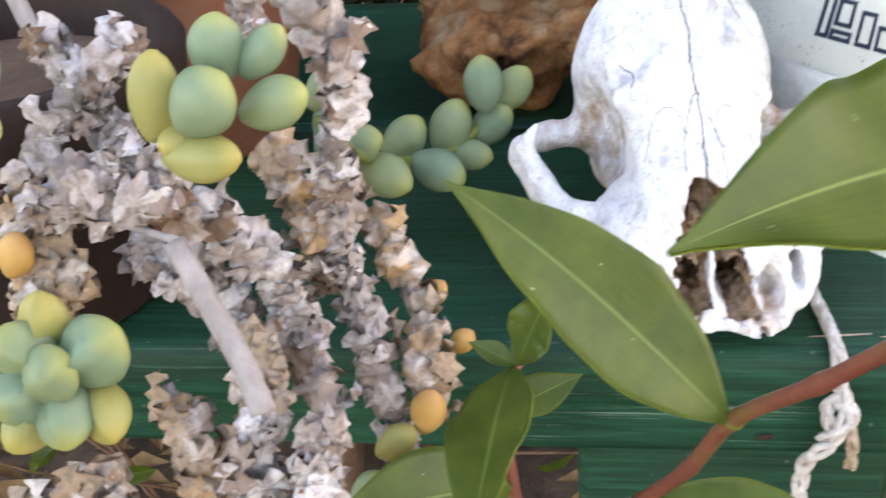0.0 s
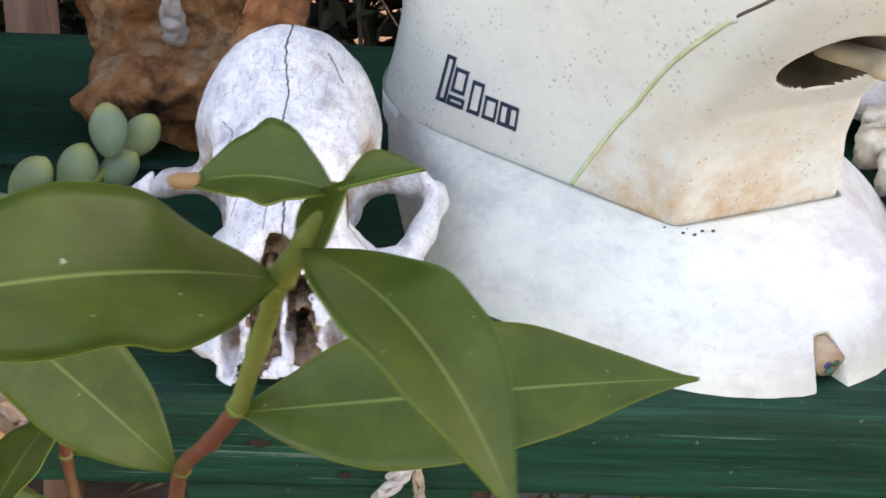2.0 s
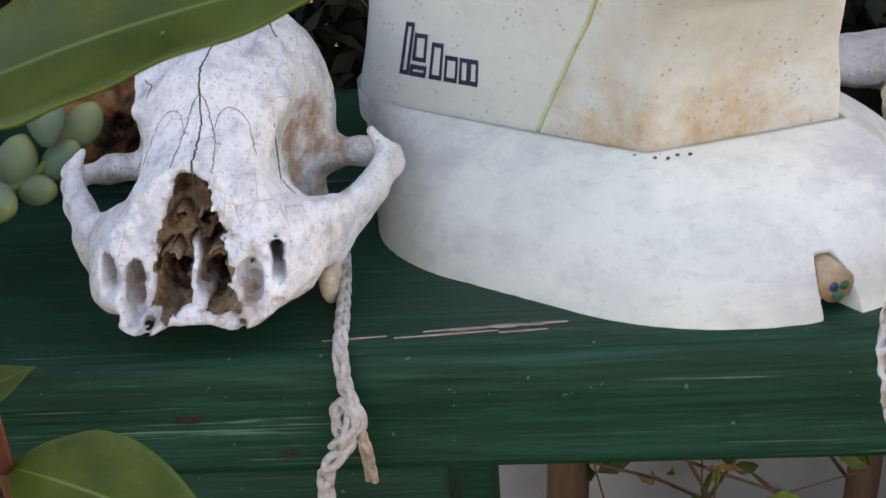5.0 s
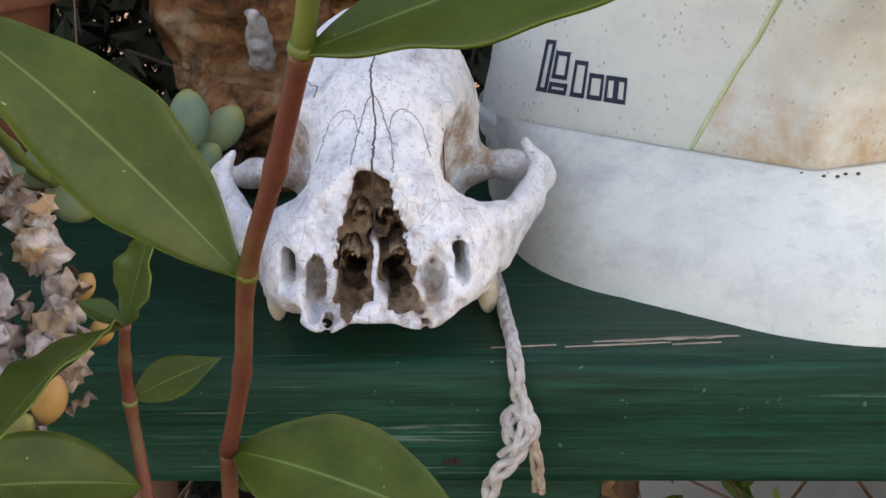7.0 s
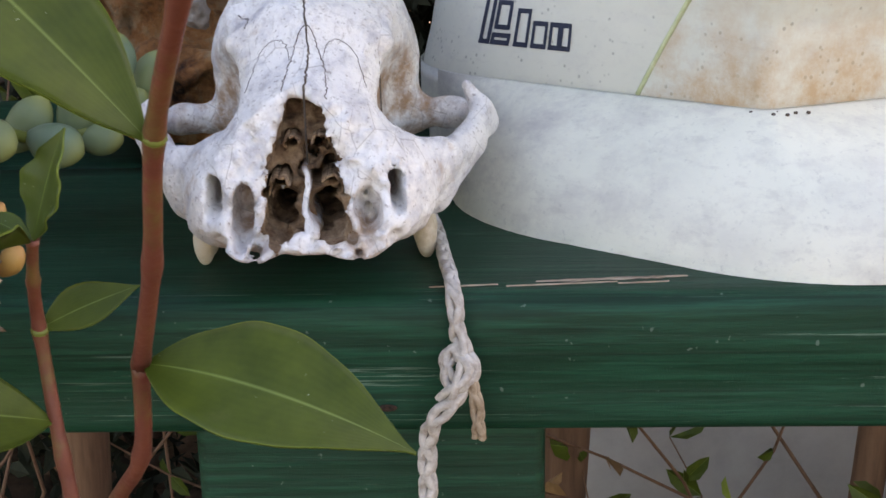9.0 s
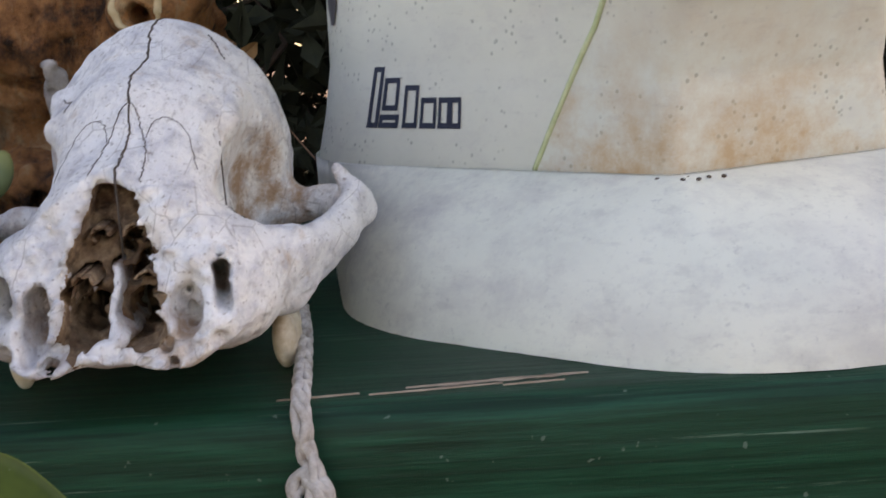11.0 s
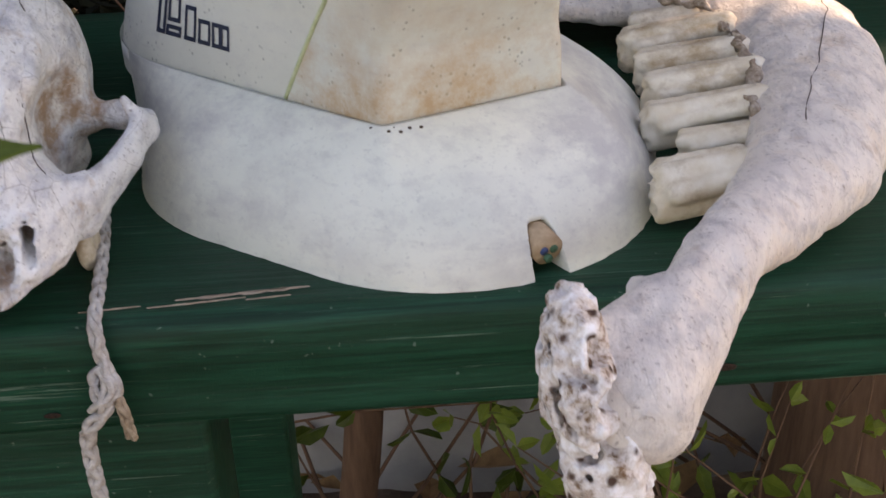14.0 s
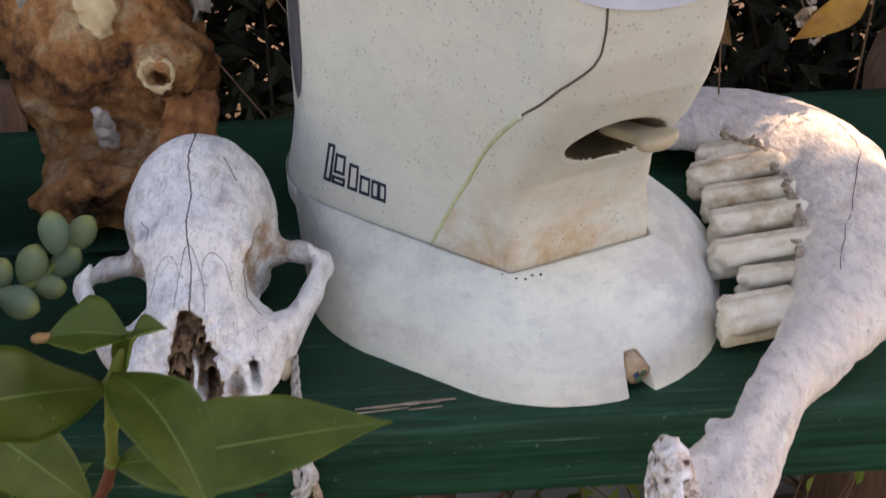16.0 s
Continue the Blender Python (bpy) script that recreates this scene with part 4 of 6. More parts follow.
    for i in range(steps + 3):
        s = min(1.0, i / steps)
        fe, ge = 1 - math.cos(s * math.pi / 2), math.sin(s * math.pi / 2)
        fr, gz = 0.62 * fe + 0.38 * s, 0.62 * ge + 0.38 * s
        gz = gz * 0.0345
        for k, t in enumerate(TURNS):
            r = outer[k] + (lip[k] - outer[k]) * fr
            z = gz
            if i < 3:
                r += 0.00035 * noise.noise((math.cos(t) * 30, math.sin(t) * 30, i))
            across = (t - slot) * outer[k] / 0.0050
            if abs(across) < 1.35:
                arch = 0.0128 * max(0.05, 1 - 0.6 * abs(across) ** 5)
                inside = 1 / (1 + math.exp(min(60, (max(abs(across), z / max(arch, 1e-4)) - 1) * 45)))
                r -= 0.012 * inside
            if i > steps:
                z -= 0.005 * (i - steps)
            bv.append((HEART[0] + r * math.cos(t), HEART[1] + r * math.sin(t), z))
    for i in range(steps + 2):
        for k in range(n):
            bf.append((i * n + k, i * n + (k + 1) % n, (i + 1) * n + (k + 1) % n, (i + 1) * n + k))
    under(raw_part("base", bv, bf, KETTLE_BASE, label="grey-white scuffed power base"), kettle)
    # cut cable end in the notch
    cdir = np.array((math.cos(slot), math.sin(slot)))
    c0, c1 = np.array((0.3085, 0.3885)) - cdir * 0.014, np.array((0.3085, 0.3885)) - cdir * 0.0005
    g = tube_geo([(*c0, 0.0100), (*c1, 0.0068)], 0.0046, 20)
    cable = under(raw_part("cable_stub", *g, CABLE, label="cut tan mains cable end"), kettle)
    for k in range(3):
        a = 2 * math.pi * k / 3 + 0.5
        off = np.array((-cdir[1], cdir[0])) * 0.0018 * math.cos(a)
        hz = 0.0018 * math.sin(a)
        g = tube_geo([(*(c1 + off - cdir * 0.003), 0.007 + hz), (*(c1 + off + cdir * 0.0006), 0.0061 + hz)], 0.00125, 10)
        w = raw_part("wire", *g, WIRE_BLUE if k == 1 else WIRE_GREEN, cable)
    # switch lever in the hollow
    la = HEART + AXIS * 0.086 + SIDE * 0.003
    lb = HEART + AXIS * 0.106 + SIDE * 0.007

    def lever(x, y, z):
        d = capsule(x, y, z * 1.0, (*la, 0.0885), (*lb, 0.0895), 0.0045, 0.0050)
        d = smin(d, capsule(x, y, z, (*(lb - SIDE * 0.004), 0.0895), (*(lb + SIDE * 0.004), 0.0915), 0.004), 0.003)
        return smax(d, np.abs(z - 0.0892 - 0.06 * (x - la[0])) - 0.0024, 0.0015)
    g = nets(lever, (0.27, 0.375, 0.075), (0.335, 0.435, 0.105), 0.001)
    under(raw_part("switch_lever", *g, LEVER, label="tan switch lever"), kettle)
    # water gauge and the blue patch at the handle's top
    gv, gf = [], []
    for i in range(24):
        z = 0.072 + 0.10 * i / 23
        half = 0.055 * min(1, math.sqrt(max(0.0, (z - 0.0715) / 0.018)))
        for j in range(7):
            gv.append(on_body(math.radians(171) + half * (2 * j / 6 - 1) * 1.6, z, 0.0006))
    for i in range(23):
        for j in range(6):
            q = i * 7 + j
            gf.append((q, q + 1, q + 8, q + 7))
    under(raw_part("water_gauge", gv, gf, SMOKE, label="dark smoked water gauge"), kettle)
    bv2, bf2 = [], []
    for i in range(16):
        for j in range(19):
            q = 2 * j / 18 - 1
            z = 0.1400 + 0.007 * q * q + 0.040 * i / 15
            bv2.append(on_body(math.radians(-62 + 16 * q), z, 0.0008))
    for i in range(15):
        for j in range(18):
            q = i * 19 + j
            bf2.append((q, q + 1, q + 20, q + 19))
    under(raw_part("handle_inlay", bv2, bf2, PALEBLUE, label="pale blue grip inlay"), kettle)
    # printed mark: plain outlined shapes in navy
    t0 = math.atan2(0.4865 - HEART[1], 0.1985 - HEART[0])
    t1 = math.atan2(0.4625 - HEART[1], 0.2225 - HEART[0])

    def spot(s, z):
        return on_body(t0 + (t1 - t0) * s, z, 0.00025)

    def printed(s0, s1, z0, z1):
        v, f = [], []
        k = 6
        for i in range(k + 1):
            v += [spot(s0 + (s1 - s0) * i / k, z0), spot(s0 + (s1 - s0) * i / k, z1)]
        for i in range(k):
            f.append((2 * i, 2 * i + 2, 2 * i + 3, 2 * i + 1))
        return v, f

    def framed(s0, s1, z0, z1, ws=0.034, wz=0.0014):
        return join([printed(s0, s1, z0, z0 + wz), printed(s0, s1, z1 - wz, z1), printed(s0, s0 + ws, z0 + wz, z1 - wz), printed(s1 - ws, s1, z0 + wz, z1 - wz)])
    for shape in (framed(0.0, 0.105, 0.0440, 0.0600), framed(0.11, 0.30, 0.0440, 0.0475), framed(0.12, 0.28, 0.0485, 0.0570), framed(0.34, 0.50, 0.0440, 0.0550),
                  framed(0.53, 0.71, 0.0440, 0.0518), framed(0.735, 0.87, 0.0440, 0.0518), framed(0.865, 1.0, 0.0440, 0.0518)):
        under(raw_part("printed_block", *shape, NAVY, label="navy printed outlined block"), kettle)
    # a few specks on the lip
    rng = random.Random(2)
    for i in range(8):
        a = math.radians(-85 + rng.uniform(-10, 9))
        p = on_body(a, 0.0343, 0.0012 + rng.uniform(0, 0.005))
        p[2] -= 0.0006
        g = nets(lambda x, y, z, p=p: ellipsoid(x, y, z, p, (0.0006, 0.0004, 0.0005)), p - 0.001, p + 0.001, 0.00025)
        under(raw_part("dirt_speck", *g, CRACK), kettle)


build_kettle()


# ---- the jaw bone ----
JAW_LINE = ((0.300, 0.613, 0.0125, 0.017, 0.0045), (0.346, 0.606, 0.0140, 0.028, 0.0065), (0.390, 0.588, 0.0165, 0.034, 0.0105), (0.414, 0.548, 0.0165, 0.0290, 0.0150), (0.4150, 0.505, 0.0158, 0.0268, 0.0155),
            (0.4060, 0.460, 0.0155, 0.0225, 0.0145), (0.3865, 0.411, 0.0160, 0.0190, 0.0130), (0.3605, 0.372, 0.0205, 0.0120, 0.0098), (0.3420, 0.344, 0.0255, 0.0092, 0.0085), (0.3285, 0.319, 0.0275, 0.0100, 0.0090),
            (0.3110, 0.291, 0.0260, 0.0115, 0.0110))


def jaw_field(x, y, z):
    """A flat curved blade of bone: middle line, height, half width and half thickness along JAW_LINE."""
    d = None
    keys = curve_points(JAW_LINE, 3)
    for a, b in zip(keys, keys[1:]):
        e = b[:2] - a[:2]
        t = np.clip(((x - a[0]) * e[0] + (y - a[1]) * e[1]) / e.dot(e), 0, 1)
        far = np.hypot(x - a[0] - t * e[0], y - a[1] - t * e[1])
        mid, wide, thick = (a[k] + (b[k] - a[k]) * t for k in (2, 3, 4))
        q = np.sqrt((far / wide) ** 2 + np.abs((z - mid) / thick) ** 2.3)
        c = (q - 1) * np.minimum(wide, thick) * 0.9
        d = c if d is None else smin(d, c, 0.0012)
    d = smin(d, capsule(x, y, z, (0.325, 0.318, 0.024), (0.3185, 0.3270, 0.0300), 0.0062, 0.0026), 0.005)
    d = smin(d, capsule(x, y, z, (0.3390, 0.334, 0.0240), (0.314, 0.288, 0.020), 0.0044, 0.0055), 0.005)
    d = smin(d, capsule(x, y, z, (0.300, 0.297, 0.034), (0.321, 0.318, 0.028), 0.0055, 0.0060), 0.005)
    # groove along the neck and the scooped tooth row
    d = smax(d, -capsule(x, y, z, (0.341, 0.330, 0.036), (0.325, 0.300, 0.0400), 0.0040), 0.003)
    d = smax(d, -capsule(x, y, z, (0.372, 0.440, 0.012), (0.381, 0.535, 0.016), 0.0085), 0.003)
    d = smax(d, np.where(y > 0.372, -(z - 0.0004), -1.0), 0.002)
    return d + 0.0008 * lattice(x, y, z, 60, 21) + 0.00035 * lattice(x, y, z, 260, 22)


def build_jaw():
    jaw = thing("jaw_bone", (0.38, 0.46, 0.0), "large weathered jaw bone with cheek teeth jutting over the bench", "bone")
    v, f = nets(jaw_field, (0.285, 0.252, -0.010), (0.452, 0.645, 0.058), 0.0014)
    under(raw_part("jaw", v, f, JAWBONE), jaw)
    rng = np.random.RandomState(9)
    pits = [((0.2925 + 0.008 * rng.rand(), 0.275 + 0.030 * rng.rand(), 0.012 + 0.038 * rng.rand()), 0.0007 + 0.0011 * rng.rand()) for _ in range(90)]
    pits += [((0.3030, 0.2855, 0.0415), 0.0032), ((0.3045, 0.2800, 0.0335), 0.0036), ((0.3040, 0.278, 0.0240), 0.0028), ((0.2965, 0.2840, 0.0300), 0.0020), ((0.2960, 0.2830, 0.0390), 0.0018)]

    def head(x, y, z):
        d = ellipsoid(x, y, z, (0.2985, 0.294, 0.0370), (0.0062, 0.0125, 0.0110))
        d = smin(d, ellipsoid(x, y, z, (0.2995, 0.289, 0.0290), (0.0070, 0.0120, 0.0110)), 0.004)
        d = smin(d, ellipsoid(x, y, z, (0.3035, 0.286, 0.0170), (0.0085, 0.0100, 0.0110)), 0.003)
        d = smin(d, ellipsoid(x, y, z, (0.3055, 0.287, 0.0080), (0.0080, 0.0090, 0.0110)), 0.003)
        for c, r in pits:
            d = smax(d, -ellipsoid(x, y, z, c, (r * 1.3, r * 1.5, r)), 0.0006)
        return d + 0.0007 * lattice(x, y, z, 240, 31) + 0.0009 * lattice(x, y, z, 640, 32)
    g = nets(head, (0.287, 0.268, -0.006), (0.325, 0.310, 0.056), 0.0008)
    under(raw_part("joint_end", *g, POROUS, label="porous broken joint end"), jaw)
    # cheek teeth: ridged slabs side by side
    rows = [(0.3630, 0.5410, 0.026, 0.0080, 0.0205), (0.3560, 0.5210, 0.036, 0.0105, 0.0200), (0.3570, 0.5000, 0.034, 0.0098, 0.0190), (0.3550, 0.4775, 0.035, 0.0108, 0.0180),
            (0.3500, 0.4545, 0.036, 0.0095, 0.0170), (0.3560, 0.4380, 0.022, 0.0068, 0.0150), (0.3440, 0.4130, 0.024, 0.0125, 0.0140)]
    for k, (x, y, ln, w, z) in enumerate(rows):
        d = np.array((1.0, -0.06 + 0.05 * math.sin(k * 2.3), 0.14))

        def slab(a, b, c, x=x, y=y, ln=ln, w=w * 0.78, z=z, d=d, k=k):
            p = np.array((x, y, z))
            q = p + d * ln
            r = capsule(a, b, c, p, q, w * 0.50, w * 0.60)
            r = smin(r, capsule(a, b, c, p + (0.002, w * 0.66, 0.001), q + (0, w * 0.6, 0.001), w * 0.36), 0.0008)
            r = smin(r, capsule(a, b, c, p + (0.004, -w * 0.64, -0.001), q + (0, -w * 0.6, 0), w * 0.36), 0.0008)
            r = smin(r, capsule(a, b, c, p + (0.001, 0, -0.007), q + (0, 0, -0.006), w * 0.62), 0.003)
            return smax(r, x - 0.0015 - a + 0.0026 * lattice(a, b, c, 420, 40 + k), 0.0008) + 0.0003 * lattice(a, b, c, 330, 50 + k)
        g = nets(slab, (x - 0.008, y - 0.020, -0.001), (x + ln + 0.010, y + 0.024, 0.04), 0.0011)
        under(raw_part("tooth", *g, TOOTH, label="cream ridged cheek tooth"), jaw)
    # crumbling rim along the tooth row
    rim_line = curve_points([(0.376, 0.548, 0.028), (0.3905, 0.530, 0.0275), (0.3900, 0.500, 0.0265), (0.3870, 0.468, 0.0250), (0.3800, 0.440, 0.0235)], 5)

    def rim(x, y, z):
        d = np.min([capsule(x, y, z, a, b, 0.0012) for a, b in zip(rim_line, rim_line[1:])], 0)
        return d + 0.0026 * lattice(x, y, z, 240, 61) + 0.0014 * lattice(x, y, z, 600, 62)
    under(raw_part("socket_rim", *nets(rim, (0.366, 0.428, 0.014), (0.402, 0.560, 0.038), 0.0009), RIMBONE, label="crumbling brown rim of the tooth row"), jaw)
    line = [(0.4335 - 0.0001 * i, 0.56 - 0.0055 * i) for i in range(8)] + [(0.432 - 0.0032 * i, 0.515 - 0.0075 * i) for i in range(14)]
    rr = random.Random(4)
    pts = []
    for a, b in line:
        a += rr.gauss(0, 0.0004) - 0.004
        pts.append((a, b, drop_on(jaw_field, a, b, 0.06, 0.0)))
    under(raw_part("crack", *tube_geo(curve_points(pts, 4), 0.00018, 5), CRACK, label="hairline crack in the bone"), jaw)


build_jaw()


# ---- the wood burl ----
def burl_field(x, y, z):
    d = ellipsoid(x, y, z, (0.096, 0.566, 0.075), (0.043, 0.036, 0.060))
    d = smin(d, ellipsoid(x, y, z, (0.094, 0.545, 0.026), (0.031, 0.033, 0.024)), 0.012)
    d = smin(d, ellipsoid(x, y, z, (0.102, 0.520, 0.034), (0.026, 0.014, 0.0095)), 0.005)
    d = smin(d, ellipsoid(x, y, z, (0.083, 0.523, 0.022), (0.014, 0.014, 0.018)), 0.005)
    d = smin(d, ellipsoid(x, y, z, (0.100, 0.580, 0.130), (0.046, 0.034, 0.040)), 0.012)
    d = smin(d, capsule(x, y, z, (0.126, 0.545, 0.080), (0.1268, 0.5295, 0.0805), 0.0125, 0.0105), 0.006)
    d = smax(d, -capsule(x, y, z, (0.1262, 0.552, 0.079), (0.1270, 0.520, 0.0808), 0.0058), 0.0015)
    d = smax(d, -ellipsoid(x, y, z, (0.112, 0.520, 0.012), (0.018, 0.018, 0.012)), 0.006)
    d = smax(d, -ellipsoid(x, y, z, (0.080, 0.530, 0.055), (0.020, 0.012, 0.012)), 0.008)
    d = smax(d, -(z - 0.0004), 0.002)
    return d + 0.0065 * lattice(x, y, z, 48, 71) + 0.0034 * lattice(x, y, z, 130, 72) + 0.0014 * lattice(x, y, z, 380, 73)


def build_burl():
    burl = thing("wood_burl", (0.097, 0.56, 0.0), "knotty orange-brown weathered wood burl standing on the bench", "driftwood")
    v, f = nets(burl_field, (0.035, 0.495, -0.003), (0.160, 0.635, 0.180), 0.0015)
    under(raw_part("trunk", v, f, BURL), burl)

    def shard(name, a, b, c, mat, label):
        """A thin broken plate of bark between three corners."""
        rng = random.Random(str(a))
        a, b, c = Vector(a), Vector(b), Vector(c)
        nrm = (b - a).cross(c - a).normalized()
        bm = bmesh.new()
        n = 9
        grid = []
        for layer in (0, 1):
            rowset = []
            for i in range(n + 1):
                row = []
                for j in range(n + 1):
                    p = a + (b - a) * (i / n) + (c - a) * (j / n)
                    rim = 0.0016 if i in (0, n) or j in (0, n) else 0.0006
                    p += Vector((rng.gauss(0, rim), rng.gauss(0, rim), rng.gauss(0, rim))) * (1 if layer == 0 else 0.4)
                    p += nrm * (0.0035 * math.sin(math.pi * j / n) - layer * 0.0022)
                    row.append(bm.verts.new(p))
                rowset.append(row)
            grid.append(rowset)
        for layer in (0, 1):
            for i in range(n):
                for j in range(n):
                    g = grid[layer]
                    q = [g[i][j], g[i + 1][j], g[i + 1][j + 1], g[i][j + 1]]
                    bm.faces.new(q if layer == 0 else q[::-1])
        bd = [(i, 0) for i in range(n)] + [(n, j) for j in range(n)] + [(i, n) for i in range(n, 0, -1)] + [(0, j) for j in range(n, 0, -1)]
        for (i, j), (k, l) in zip(bd, bd[1:] + bd[:1]):
            bm.faces.new([grid[0][k][l], grid[0][i][j], grid[1][i][j], grid[1][k][l]])
        bmesh.ops.recalc_face_normals(bm, faces=bm.faces[:])
        under(part(name, bm, mat, label=label), burl)

    shard("bark_chip", (0.1230, 0.521, 0.040), (0.1450, 0.531, 0.040), (0.1265, 0.529, 0.066), ORANGEBARK, "upturned orange bark chip")
    shard("bark_strip", (0.066, 0.548, 0.095), (0.074, 0.548, 0.097), (0.069, 0.556, 0.150), BARKPALE, "pale peeling bark strip")
    shard("bark_strip", (0.139, 0.556, 0.092), (0.146, 0.560, 0.096), (0.125, 0.565, 0.150), BARKPALE, "pale peeling bark strip")

    def bare(x, y, z):
        return np.maximum(np.maximum(burl_field(x, y, z) - 0.0008, np.hypot((x - 0.103) / 0.0088, (z - 0.106) / 0.0135) - 1 + 0.25 * lattice(x, y, z, 200, 85)), y - 0.548)
    under(raw_part("bare_patch", *nets(bare, (0.085, 0.500, 0.085), (0.120, 0.552, 0.128), 0.0012), CREAMWOOD, label="smooth cream bare wood"), burl)

    def spur(x, y, z):
        return capsule(x, y, z, (0.101, 0.526, 0.050), (0.1005, 0.516, 0.066), 0.0045, 0.0026) + 0.0018 * lattice(x, y, z, 330, 81)
    under(raw_part("broken_spur", *nets(spur, (0.09, 0.508, 0.040), (0.112, 0.535, 0.074), 0.0009), BARKPALE, label="grey broken twig spur"), burl)

    def rim(x, y, z):
        q = np.sqrt((x - 0.127) ** 2 + (z - 0.0805) ** 2)
        return np.sqrt((q - 0.0066) ** 2 + (y - 0.5185) ** 2) - 0.0013 + 0.0010 * lattice(x, y, z, 500, 82)
    under(raw_part("knot_rim", *nets(rim, (0.115, 0.512, 0.068), (0.139, 0.526, 0.093), 0.0007), CREAMWOOD, label="pale rim round a knot hole"), burl)


build_burl()


# ---- the cord ----
def cord_geo(path, r, twist=430.0):
    pts = [np.array(p, float) for p in path]
    geos = []
    run = [0.0]
    for a, b in zip(pts, pts[1:]):
        run.append(run[-1] + float(np.linalg.norm(b - a)))
    for k in range(4):
        line = []
        for i, p in enumerate(pts):
            d = pts[min(i + 1, len(pts) - 1)] - pts[max(i - 1, 0)]
            d /= np.linalg.norm(d) + 1e-12
            s = np.cross(d, (0.1, 1.0, 0.25))
            s /= np.linalg.norm(s) + 1e-9
            u = np.cross(d, s)
            way = 1 if k < 2 else -1
            a = way * twist * run[i] + math.pi * (k % 2) + (0.8 if k >= 2 else 0)
            line.append(p + r * 0.52 * (math.cos(a) * s * 1.15 + math.sin(a) * u * 0.8))
        geos.append(tube_geo(line, r * 0.52, 7))
    return join(geos)


def build_cord():
    cord = thing("knotted_cord", (0.19, 0.38, 0.0), "greyish white braided cotton cord, knotted, hanging over the bench edge", "cord")
    r = 0.0019
    lead = curve_points([(0.1790, 0.445, 0.0050), (0.1830, 0.420, 0.0040), (0.1855, 0.398, 0.0025), (0.1870, 0.384, 0.0024), (0.1878, 0.3752, 0.0012), (0.1883, 0.3728, -0.003), (0.1888, 0.3722, -0.009)], 26)
    under(raw_part("strand", *cord_geo(lead, r), ROPE), cord)
    # an overhand knot with a second turn pulled tight below it
    knot = curve_points([(0.1888, 0.3722, -0.008), (0.1905, 0.3700, -0.0115), (0.1918, 0.3692, -0.0150), (0.1900, 0.3682, -0.0185), (0.1868, 0.3690, -0.0175), (0.1860, 0.3710, -0.0140),
                         (0.1880, 0.3716, -0.0115), (0.1902, 0.3690, -0.0130), (0.1895, 0.3676, -0.0165), (0.1868, 0.3680, -0.0205), (0.1850, 0.3695, -0.0225)], 12)
    under(raw_part("knot", *cord_geo(knot, r), ROPE), cord)
    tail = curve_points([(0.1890, 0.3692, -0.0185), (0.1878, 0.3680, -0.0225), (0.1850, 0.3675, -0.0245), (0.1830, 0.3688, -0.0275), (0.1815, 0.3705, -0.0330), (0.1812, 0.3715, -0.045), (0.1820, 0.3720, -0.075), (0.1825, 0.372, -0.11)], 20)
    under(raw_part("tail", *cord_geo(tail, r * 1.12), ROPE), cord)
    end = curve_points([(0.1905, 0.3695, -0.0165), (0.1922, 0.3688, -0.0200), (0.1930, 0.3692, -0.0260), (0.1932, 0.3705, -0.0325)], 20)
    under(raw_part("loose_end", *cord_geo(end, r * 0.82), ROPE_END, label="short frayed brown end"), cord)


build_cord()


